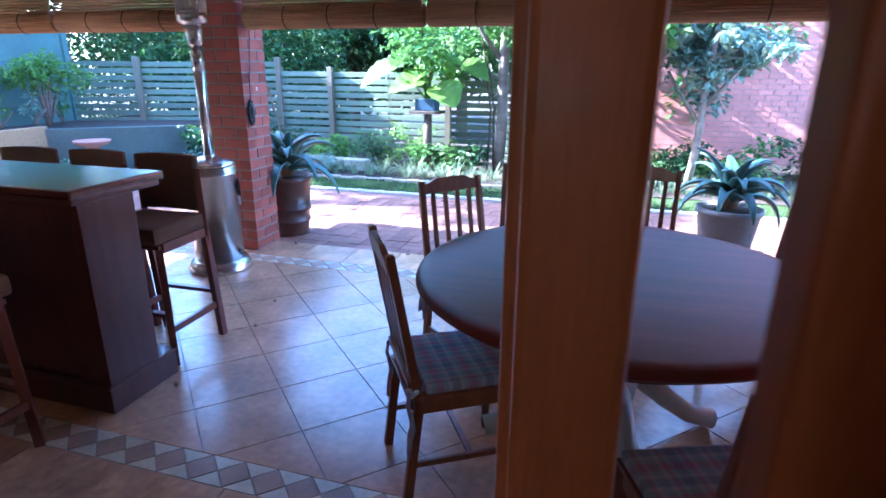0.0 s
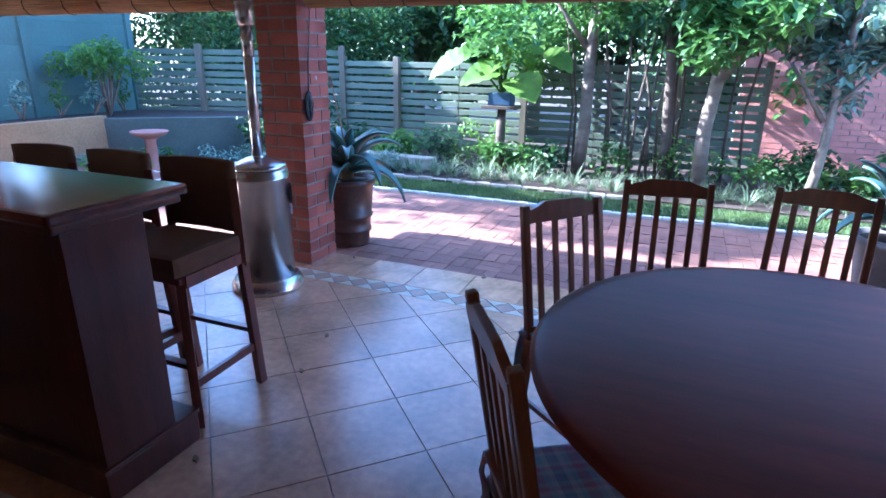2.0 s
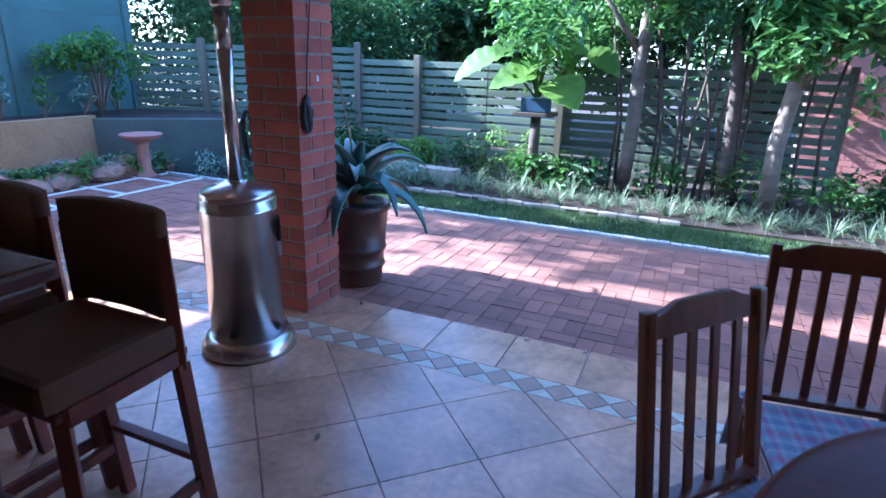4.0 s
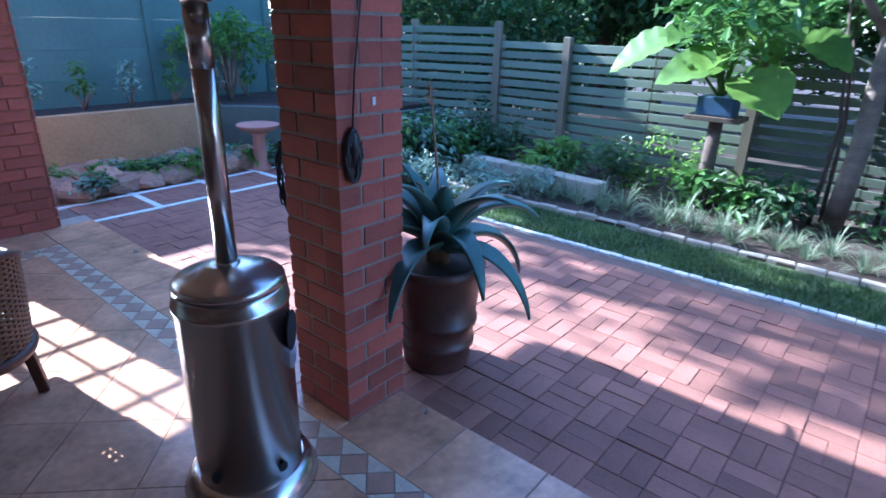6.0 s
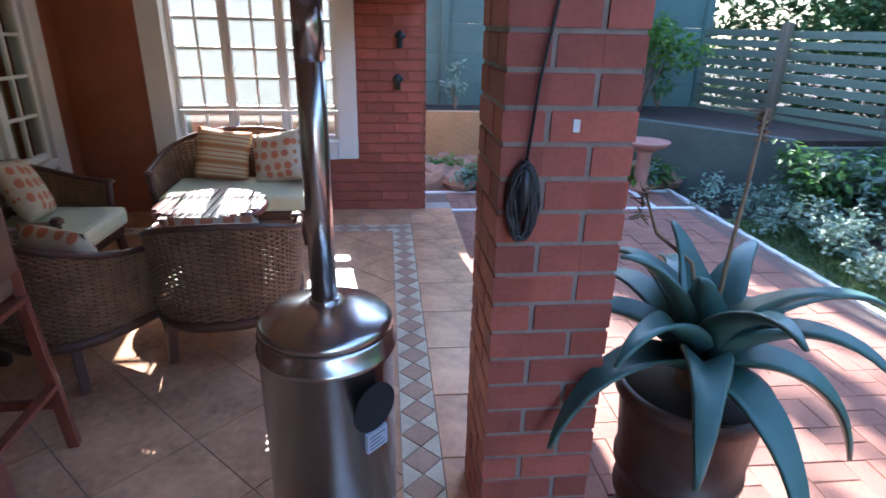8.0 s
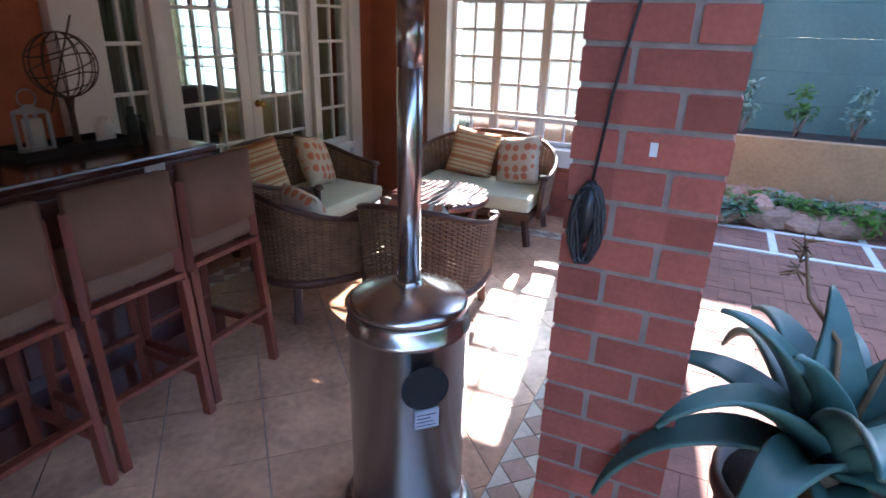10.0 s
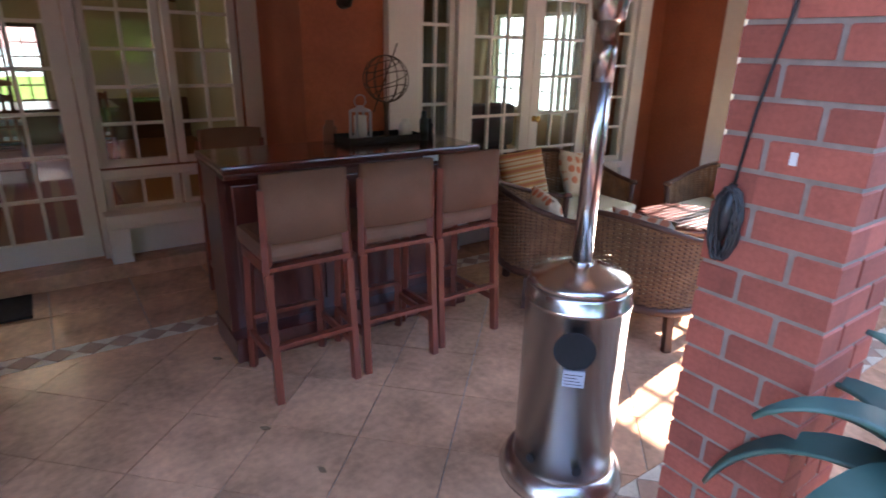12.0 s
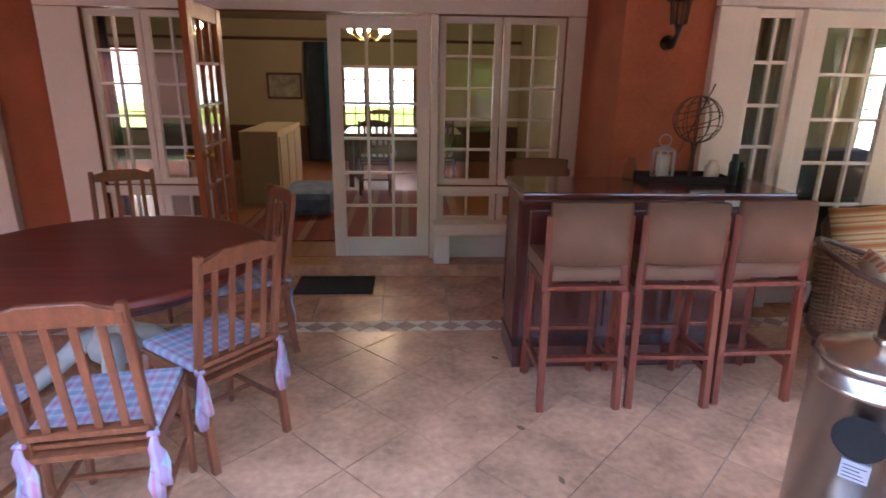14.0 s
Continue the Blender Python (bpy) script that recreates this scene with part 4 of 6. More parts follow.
def scatter(mat_, label, m, s=0.4):
    bm = bmesh.new()
    n = 12
    g = {}
    for side in (1, -1):
        for i in range(n + 1):
            for j in range(n + 1):
                u, v = -1 + 2 * i / n, -1 + 2 * j / n
                puff = 0.075 * max(0, (1 - u ** 4) * (1 - v ** 4)) ** 0.6
                pinch = 1 - 0.06 * (1 - abs(u * v)) * max(abs(u), abs(v)) ** 3
                if side == -1 and (i in (0, n) or j in (0, n)):
                    g[side, i, j] = g[1, i, j]
                else:
                    g[side, i, j] = bm.verts.new((u * s / 2 * pinch, side * puff, v * s / 2 * pinch))
        for i in range(n):
            for j in range(n):
                bm.faces.new((g[side, i, j], g[side, i + 1, j], g[side, i + 1, j + 1], g[side, i, j + 1])).smooth = True
    ob = done(bm, "scatter_cushion", mat_)
    ob.matrix_basis = m
    tagged(ob, label, "cushion", "cushions on the wicker seats")


arm_a = wicker_seat("wicker_armchair", "brown wicker tub armchair with pale cushion", "armchair", "wicker armchairs", 0.66, 0.66, 0.56, 0.72)
arm_a.matrix_basis = pose(-4.20, 3.28, 0, 0, 0, -84)
copy_thing(arm_a, pose(-4.05, 2.60, 0, 0, 0, -118))
sofa = wicker_seat("wicker_sofa", "brown wicker two-seat sofa with pale cushion", "sofa", "wicker sofas", 1.12, 0.74, 0.52, 0.74)
sofa.matrix_basis = pose(-5.80, 2.98, 0, 0, 0, 92)
copy_thing(sofa, pose(-4.78, 1.99, 0, 0, 0, 178))
scatter(M_STRIPE, "orange striped scatter cushion on the wicker sofa", pose(-5.98, 2.82, 0.58, -18, 8, 95))
scatter(M_SPOT, "spotted cream scatter cushion on the wicker sofa", pose(-5.94, 3.24, 0.57, -20, -10, 80))
scatter(M_SPOT, "spotted cream scatter cushion against the sofa back", pose(-5.02, 1.90, 0.58, -24, 10, 190))
scatter(M_STRIPE, "pale striped scatter cushion against the sofa back", pose(-4.48, 1.84, 0.60, -16, -6, 172), 0.42)
scatter(M_SPOT, "orange patterned cushion in the armchair", pose(-4.08, 3.28, 0.52, -12, 0, -86))
scatter(M_SPOT, "orange patterned cushion in the armchair", pose(-3.95, 2.66, 0.52, -14, 0, -116))


def coffee_table():
    ob = thing("coffee_table", "round dark wooden coffee table with a slatted top", "table", m=pose(-5.02, 2.98, 0))
    part("top", M_MAHOG, ob, lathe, [(0.28, 0.42), (0.33, 0.43), (0.345, 0.455), (0.34, 0.475), (0.32, 0.48)], 48)

    def slats(bm):
        for k in range(-6, 7):
            half = math.sqrt(0.325 ** 2 - (0.048 * k) ** 2)
            box(bm, -half, half, 0.048 * k - 0.019, 0.048 * k + 0.019, 0.476, 0.489, bev=0.004)
    part("slat", M_MAHOG, ob, slats)
    part("leg", M_MAHOG, ob, lambda bm: [tube(bm, [(0.27 * math.cos(a), 0.27 * math.sin(a), 0.0), (0.22 * math.cos(a), 0.22 * math.sin(a), 0.2), (0.25 * math.cos(a), 0.25 * math.sin(a), 0.43)], [0.02, 0.024, 0.03], 10) for a in (0.6, 2.17, 3.74, 5.31)])
    part("shelf", M_MAHOG, ob, lathe, [(0.2, 0.15), (0.215, 0.16), (0.2, 0.172)], 32)


coffee_table()


# ---- small things on the veranda ----
def cable_coil(m, label, n=9, h=0.17, spread=0.028, tail=True):
    bm = bmesh.new()
    rng = random.Random(5)
    for k in range(n * 2):
        w, dx = 0.012 + spread * rng.random(), 0.012 * (rng.random() - 0.5)
        pts = [(dx + w * math.sin(2 * math.pi * i / 24), 0.006 + 0.018 * rng.random(), -h / 2 + h * (0.5 + 0.5 * rng.random() * 0.12) * math.cos(2 * math.pi * i / 24)) for i in range(25)]
        tube(bm, pts, 0.0042, 5)
    if tail:
        tube(bm, [(0, 0.01, h * 0.1), (0, 0.02, -h * 0.35), (0.004, 0.014, -h * 0.75)], [0.01, 0.02, 0.006], 8)
        tube(bm, [(0, 0.012, 0.0), (-0.02, 0.01, 0.2), (-0.07, 0.008, 0.5), (-0.11, 0.006, 0.85)], 0.004, 6)
    ob = done(bm, "cable_coil", M_CABLE)
    ob.matrix_basis = m
    tagged(ob, label, "cable")


cable_coil(pose(-2.795, 4.41, 1.235, 0, 0, -90), "coiled black cable hanging on the brick column", 10, 0.175)
cable_coil(pose(-3.185, 4.375, 1.14, 0, 0, 0), "loose loops of black cable on the brick column", 3, 0.26, 0.05, False)
tag = tagged(part("paper_tag", M_PAPER, None, box, -2.7985, -2.7945, 4.522, 4.538, 1.318, 1.348), "tiny white tag stuck on the brick", "tag")
for y, z in ((4.18, 1.09), (4.20, 1.42)):
    sc = thing("wall_sconce", "small dark iron fitting on the brick wall", "lamp", "fittings on the brick wall", m=pose(WEST_X + 0.014, y, z, 0, 0, -90))
    part("plate", M_IRON, sc, lambda bm: box(bm, -0.025, 0.025, 0, 0.012, -0.05, 0.05, bev=0.005))
    part("arm", M_IRON, sc, tube, [(0, 0.01, 0), (0, 0.09, -0.03), (0, 0.12, 0.04)], 0.012, 8)
    part("shade", M_IRON, sc, lathe, [(0.02, 0.02), (0.042, 0.035), (0.04, 0.055), (0.015, 0.085)], 16, (0, 0.12, 0))

lant = thing("wall_lantern", "dark green iron wall lantern", "lamp", m=pose(-3.09, LOUNGE_Y - 0.046, 1.87))
part("bracket", M_IRON, lant, tube, [(0, 0.0, -0.05), (0, 0.08, -0.07), (0, 0.13, 0.0), (0, 0.13, 0.05)], [0.05, 0.02, 0.014, 0.03], 10)
part("cage", M_IRON, lant, lambda bm: [tube(bm, [(0.045 * math.cos(a), 0.13 + 0.045 * math.sin(a), 0.05), (0.06 * math.cos(a), 0.13 + 0.06 * math.sin(a), 0.19)], 0.005, 5) for a in (0.4, 1.45, 2.5, 3.5, 4.6, 5.65)])
part("cap", M_IRON, lant, lathe, [(0.09, 0.19), (0.085, 0.2), (0.03, 0.25), (0.01, 0.28)], 20, (0, 0.13, 0))
tagged(part("glass", M_CLEAR, lant, lathe, [(0.04, 0.055), (0.052, 0.185)], 16, (0, 0.13, 0)), "clear lantern glass")

# things on the bar
TOPZ = 1.035
glob = thing("wire_globe", "rusty openwork wire globe on a stand", "ornament", m=pose(-3.06, 2.15, TOPZ))


def rings(bm):
    for k in range(6):
        turn = pose(0, 0, 0.345, 0, 20, k * 30)
        tube(bm, [turn @ Vector((0.13 * math.cos(2 * math.pi * i / 32), 0, 0.13 * math.sin(2 * math.pi * i / 32))) for i in range(33)], 0.003, 5)
    for z in (-0.075, 0, 0.075):
        r = math.sqrt(0.13 ** 2 - z * z)
        turn = pose(0, 0, 0.345, 0, 20, 0)
        tube(bm, [turn @ Vector((r * math.cos(2 * math.pi * i / 32), r * math.sin(2 * math.pi * i / 32), z)) for i in range(33)], 0.003, 5)
    tube(bm, [(0.085, 0, 0.16), (-0.075, 0, 0.54)], 0.004, 6)


tagged(part("wire_sphere", M_BARKDK, glob, rings), kind="stuff")
part("stand", M_BARKDK, glob, lathe, [(0.06, 0), (0.055, 0.012), (0.014, 0.03), (0.012, 0.16), (0.022, 0.218)], 20)
tray = thing("tray", "dark wooden tray on the bar", "tray", m=pose(-3.0, 2.17, TOPZ))
part("base", M_BLACK, tray, box, -0.24, 0.24, -0.11, 0.11, 0, 0.012, bev=0.004)
part("edge", M_BLACK, tray, lambda bm: [box(bm, a, b, c, d, 0.012, 0.04, bev=0.003) for a, b, c, d in ((-0.24, 0.24, -0.11, -0.098), (-0.24, 0.24, 0.098, 0.11), (-0.24, -0.228, -0.098, 0.098), (0.228, 0.24, -0.098, 0.098))])
lt = thing("candle_lantern", "metal candle lantern holding a white candle", "lantern", m=pose(-2.88, 2.17, TOPZ + 0.013))
part("base", M_LABEL, lt, box, -0.05, 0.05, -0.05, 0.05, 0, 0.02, bev=0.004)
part("post", M_LABEL, lt, lambda bm: [box(bm, x - 0.006, x + 0.006, y - 0.006, y + 0.006, 0.02, 0.16) for x in (-0.042, 0.042) for y in (-0.042, 0.042)])
part("roof", M_LABEL, lt, lathe, [(0.06, 0.16), (0.058, 0.168), (0.025, 0.18), (0.02, 0.19)], 20)
part("candle", M_PAPER, lt, lathe, [(0.036, 0.02), (0.036, 0.135), (0.02, 0.138)], 16)
part("ring", M_LABEL, lt, tube, [(0.035 * math.cos(2 * math.pi * i / 20), 0, 0.215 + 0.035 * math.sin(2 * math.pi * i / 20)) for i in range(21)], 0.003, 5)
for x, y, h, r, mt, lab in ((-2.70, 2.15, 0.13, 0.038, M_CLEAR, "clear glass jar on the bar"), (-3.16, 2.2, 0.11, 0.04, M_PAPER, "white ceramic mug on the tray"), (-3.24, 2.28, 0.17, 0.026, M_IRON, "dark green bottle on the bar"), (-3.30, 2.24, 0.12, 0.03, M_BLACK, "small black canister on the bar")):
    ob = part("vessel", mt, None, lathe, [(r, 0), (r, h * 0.7), (r * 0.6, h * 0.82), (r * 0.6, h), (r * 0.5, h)], 24)
    ob.matrix_basis = pose(x, y, TOPZ + (0.013 if -3.2 < x < -2.75 else 0.0))
    tagged(ob, lab, "vessel")
card = tagged(part("paper_card", M_PAPER, None, box, -3.18, -3.08, 2.521, 2.525, 0.962, 0.995), "small white card fixed under the bar top", "card")
for x, y in ((-1.22, 4.63), (-1.54, 4.625), (-2.60, 4.62), (-4.22, 4.58), (-4.53, 4.58), (-5.40, 4.58)):
    clip_ob = thing("floor_eyelet", "small metal eyelet fixed in the edge tiles", "eyelet", "eyelets along the tile edge", m=pose(x, y, 0.0, 0, 0, x * 90))
    part("plate", M_STEEL, clip_ob, box, -0.016, 0.016, -0.009, 0.009, 0.0, 0.004, bev=0.001)
    part("ring", M_STEEL, clip_ob, tube, [(0.011 * math.cos(2 * math.pi * i / 14), 0.0, 0.011 + 0.009 * math.sin(2 * math.pi * i / 14)) for i in range(15)], 0.0025, 5)
dm = tagged(part("doormat", M_DOORMAT, None, box, -1.15, -0.55, 0.93, 1.30, 0.0, 0.018, bev=0.006), "dark rubber doormat before the French doors", "mat")
for x, y in ((-1.95, 3.05), (-1.93, 2.35), (-2.05, 3.42)):
    lf = part("dry_leaf", M_DEAD, None, lambda bm: poly(bm, [(0.018 * math.cos(a) * (1 + 0.4 * math.cos(2 * a)), 0.012 * math.sin(a)) for a in (0.2, 1.1, 1.9, 3.1, 4.2, 5.3)], 0, 0.005))
    lf.matrix_basis = pose(x, y, 0.003, 0, 0, x * 300)
    tagged(lf, "dry brown leaf on the tiles", "leaf", "dry leaves on the floor")


# rolled bamboo blinds under the eave
def blind(x0, x1, z):
    ob = thing("bamboo_blind", "rolled up bamboo blind under the eave beam", "blind", "bamboo blinds")

    def roll(bm):
        for k in range(26):
            a = 2 * math.pi * k / 26
            tube(bm, [(x0, 4.43 + 0.075 * math.cos(a), z + 0.09 + 0.075 * math.sin(a)), (x1, 4.43 + 0.075 * math.cos(a), z + 0.09 + 0.075 * math.sin(a))], 0.0105, 6)
    tagged(part("bamboo_roll", M_BAMBOO, ob, roll), kind="stuff")

    def hang(bm):
        for k in range(14):
            tube(bm, [(x0, 4.38, z + 0.175 + k * 0.024), (x1, 4.38, z + 0.175 + k * 0.024)], 0.0105, 6)
    tagged(part("bamboo_sheet", M_BAMBOO, ob, hang), kind="stuff")
    part("cord", M_BLACK, ob, lambda bm: [tube(bm, [(x, 4.43 + 0.089 * math.cos(a), z + 0.09 + 0.089 * math.sin(a)) for a in (0, 0.6, 1.2, 1.8, 2.4, 3.0, 3.6, 4.2, 4.8, 5.4, 6.0, 6.283)], 0.004, 5) for x in (x0 + 0.35, (x0 + x1) / 2, x1 - 0.35)])


blind(-6.3, -4.65, 1.765)
blind(-4.6, -3.16, 1.765)
blind(-2.75, -1.32, 1.77)
blind(-1.28, 1.2, 1.77)
blind(1.25, 3.6, 1.77)

# ---- room contents ----
side = thing("sideboard", "cream painted sideboard in the room", "sideboard", m=pose(0.30, -2.1, 0.10, 0, 0, 90))
part("body", M_ROOMWALL, side, box, -0.7, 0.7, -0.22, 0.22, 0, 0.85, bev=0.01)
part("door", M_ROOMWALL, side, lambda bm: [box(bm, -0.66 + k * 0.45, -0.26 + k * 0.45, 0.218, 0.235, 0.1, 0.78, bev=0.006) for k in range(3)])
tbl = thing("room_table", "dark dining table inside the room", "table", m=pose(-1.35, -2.9, 0.10))
part("top", M_MAHOG, tbl, box, -0.8, 0.8, -0.5, 0.5, 0.7, 0.74, bev=0.008)
part("leg", M_MAHOG, tbl, lambda bm: [bar(bm, (x, y, 0), (x, y, 0.7), 0.07, 0.07, 0.008) for x in (-0.7, 0.7) for y in (-0.4, 0.4)])
for x, y, r in ((-1.8, -2.1, 0), (-1.0, -2.1, 0), (-1.8, -3.75, 180), (-1.0, -3.75, 180)):
    tagged(copy_thing(chair, pose(x, y, 0.10, 0, 0, r)), "dark wooden dining chair inside the room", "chair", "chairs in the dining room")
rug = tagged(part("rug", M_RUG, None, box, -1.9, 0.25, -2.2, 0.2, 0.101, 0.112), "red patterned rug on the wooden floor", "rug")
throw = tagged(part("blue_throw", M_BLUECLOTH, None, box, -0.6, -0.05, -1.5, -0.7, 0.113, 0.38, bev=0.08), "blue folded cloth heap on the rug", "cloth")
pic = thing("picture", "framed landscape print on the cream wall", "picture", m=pose(0.69, -4.99, 1.38))
part("frame_moulding", M_MAHOG, pic, lambda bm: [box(bm, a, b, 0, 0.03, c, d) for a, b, c, d in ((-0.3, 0.3, -0.22, -0.18), (-0.3, 0.3, 0.18, 0.22), (-0.3, -0.26, -0.18, 0.18), (0.26, 0.3, -0.18, 0.18))])
part("print", M_PRINT, pic, box, -0.26, 0.26, 0.0, 0.015, -0.18, 0.18)
chand = thing("chandelier", "small chandelier with warm glowing bulbs", "lamp", m=pose(-0.95, -2.2, 2.08))
part("stem", M_BRASS, chand, tube, [(0, 0, 0.5), (0, 0, -0.05)], 0.012, 8)
for k in range(5):
    a = 2 * math.pi * k / 5 + 0.3
    c, s = math.cos(a), math.sin(a)
    part("arm", M_BRASS, chand, tube, [(0, 0, -0.03), (0.12 * c, 0.12 * s, -0.09), (0.24 * c, 0.24 * s, 0.0)], 0.008, 6)
    part("bulb", M_BULB, chand, lathe, [(0.012, 0.0), (0.028, 0.03), (0.03, 0.05), (0.01, 0.09)], 12, (0.24 * c, 0.24 * s, 0))
couch = thing("couch", "dark upholstered couch inside the sitting room", "sofa", m=pose(-5.2, -0.6, 0))
part("seat", M_CURTAIN, couch, box, -0.9, 0.9, -0.45, 0.4, 0.0, 0.45, bev=0.06)
part("backrest", M_CURTAIN, couch, box, -0.9, 0.9, 0.25, 0.5, 0.452, 0.95, bev=0.07)


# ---- plants ----
def blade(bm, base, tip_dir, length, width, droop, n=6, fold=0.25, thick=0.0):
    """A tapering leaf that arches over; fold lifts its edges."""
    d = Vector(tip_dir).normalized()
    p, rows = Vector(base), []
    for i in range(n + 1):
        f = i / n
        sidev = d.cross(Vector((0, 0, 1)))
        sidev = sidev.normalized() if sidev.length > 1e-4 else Vector((1, 0, 0))
        upv = sidev.cross(d)
        w = width * (1 - f ** 2.2) * (0.75 + 0.5 * math.sin(math.pi * min(1, f * 1.6)) * 0.5) + 0.0008
        mid = bm.verts.new(p - upv * (thick * (1 - f)))
        rows.append((bm.verts.new(p + sidev * w + upv * w * fold), mid, bm.verts.new(p - sidev * w + upv * w * fold)))
        p = p + d * (length / n)
        d = (d + Vector((0, 0, -droop / n * (0.4 + 1.3 * f)))).normalized()
    for a, b in zip(rows, rows[1:]):
        for k in range(2):
            bm.faces.new((a[k], a[k + 1], b[k + 1], b[k])).smooth = True
    return p


def aloe(name, label, m, leaves, size, seed, pot_profile, pot_mat, soil_r, soil_z, group="", stalks=False):
    rng = random.Random(seed)
    ob = thing(name, label, "potted plant", group, m=m)
    part("pot", pot_mat, ob, lathe, pot_profile, 40)
    part("soil", M_SOIL, ob, lathe, [(soil_r, soil_z - 0.03), (soil_r, soil_z), (0.03, soil_z + 0.03)], 28)
    part("stem", M_DEAD, ob, lathe, [(0.06, soil_z), (0.055, soil_z + 0.12), (0.03, soil_z + 0.18)], 12)
    for k in range(leaves):
        f = k / leaves
        a = k * 2.399 + rng.random() * 0.3
        el = radians(24 + 50 * f + rng.uniform(-8, 8))
        bm = bmesh.new()
        L = size * (1.05 - 0.45 * f) * rng.uniform(0.85, 1.1)
        blade(bm, (0.03 * math.cos(a), 0.03 * math.sin(a), soil_z + 0.1 + 0.1 * f), (math.cos(a) * math.cos(el), math.sin(a) * math.cos(el), math.sin(el)), L, 0.055 * size / 0.55, (3.0 - 1.7 * f) * rng.uniform(0.75, 1.15), 14, 0.45, 0.022)
        lf = done(bm, "leaf", M_ALOE, ob)
        lf.modifiers.new("thick", "SOLIDIFY").thickness = 0.012
    if stalks:
        for pts, top in (([(0.0, 0.02, 0.7), (-0.08, 0.08, 0.93), (-0.18, 0.16, 1.15), (-0.27, 0.23, 1.36)], 0.02), ([(0, 0, 0.7), (-0.1, -0.02, 0.92), (-0.23, -0.08, 0.97), (-0.3, -0.11, 1.1)], 0.03)):
            part("flower_stalk", M_DEAD, ob, tube, pts, [0.009, 0.007, 0.006, 0.004], 7)
            e = Vector(pts[-1])

            def head(bm):
                for i in range(26):
                    v = Vector((rng.uniform(-1, 1), rng.uniform(-1, 1), rng.uniform(-0.6, 0.4))).normalized() * top * 1.4
                    o = e + Vector((0, 0, -0.1 * rng.random()))
                    tube(bm, [o, o + v], [0.004, 0.002], 4)
            tagged(part("dry_flower", M_DEAD, ob, head), kind="stuff")
    return ob


aloe("potted_aloe", "large blue-green aloe in a ringed brown pot", pose(-2.885, 5.02, PAVE_Z), 19, 0.62, 4,
     [(0.16, 0), (0.17, 0.03), (0.18, 0.12), (0.192, 0.125), (0.192, 0.15), (0.183, 0.155), (0.19, 0.24), (0.203, 0.245), (0.203, 0.27), (0.194, 0.275), (0.215, 0.51), (0.232, 0.52), (0.232, 0.56), (0.214, 0.565), (0.204, 0.53)], M_POT, 0.203, 0.53, "potted aloes", True)
aloe("potted_aloe", "large blue-green aloe in a plain grey pot", pose(0.98, 5.30, PAVE_Z), 24, 0.56, 9,
     [(0.17, 0), (0.18, 0.02), (0.235, 0.42), (0.255, 0.43), (0.255, 0.47), (0.235, 0.475), (0.225, 0.44)], M_POTGREY, 0.222, 0.44, "potted aloes")


def leaf_cloud(bm, centres, count, size, rng, flat=0.5):
    """Small folded leaves scattered in clumps (x, y, z, radius)."""
    tot = sum(c[3] ** 2 for c in centres)
    for cx, cy, cz, r in centres:
        for _ in range(int(count * r * r / tot)):
            v = Vector((rng.gauss(0, 1), rng.gauss(0, 1), rng.gauss(0, 1))).normalized() * r * rng.random() ** 0.45
            p = Vector((cx, cy, cz)) + Vector((v.x, v.y, v.z * 0.8))
            d = Vector((rng.uniform(-1, 1), rng.uniform(-1, 1), rng.uniform(-0.9, 0.35))).normalized()
            sd = d.cross(Vector((rng.uniform(-0.5, 0.5), rng.uniform(-0.5, 0.5), 1))).normalized()
            s = size * rng.uniform(0.6, 1.3)
            upv = sd.cross(d) * s * 0.12
            a, b, c, e = p, p + d * s * 0.55 + sd * s * 0.24 + upv, p + d * s, p + d * s * 0.55 - sd * s * 0.24 + upv
            q = [bm.verts.new(x) for x in (a, b, c, e)]
            bm.faces.new(q[:3])
            bm.faces.new((q[0], q[2], q[3]))


def tree(name, label, at, trunk, limbs, clumps, count, size, bark, leaves, seed, group=""):
    """trunk: points with radii; limbs: lists of points; clumps: leaf balls (x, y, z, r) off the base."""
    rng = random.Random(seed)
    ob = thing(name, label, "tree", group, m=pose(*at))
    part("trunk", bark, ob, tube, [p[:3] for p in trunk], [p[3] for p in trunk], 12)
    for l in limbs:
        part("limb", bark, ob, tube, [p[:3] for p in l], [p[3] for p in l], 7)
    bm = bmesh.new()
    leaf_cloud(bm, clumps, count, size, rng)
    tagged(done(bm, "crown", leaves, ob, fix=False), kind="stuff")
    return ob


def crown(cx, cy, cz, R, n, r, seed):
    rng = random.Random(seed)
    return [(cx + rng.gauss(0, R * 0.45), cy + rng.gauss(0, R * 0.45), cz + rng.gauss(0, R * 0.3), r * rng.uniform(0.6, 1.3)) for _ in range(n)]


def bent(x, y, h, r, seed, lean=0.05):
    rng = random.Random(seed)
    return [(x + lean * k + rng.uniform(-0.03, 0.03), y + rng.uniform(-0.03, 0.03), h * k / 5, r * (1 - 0.09 * k)) for k in range(6)]


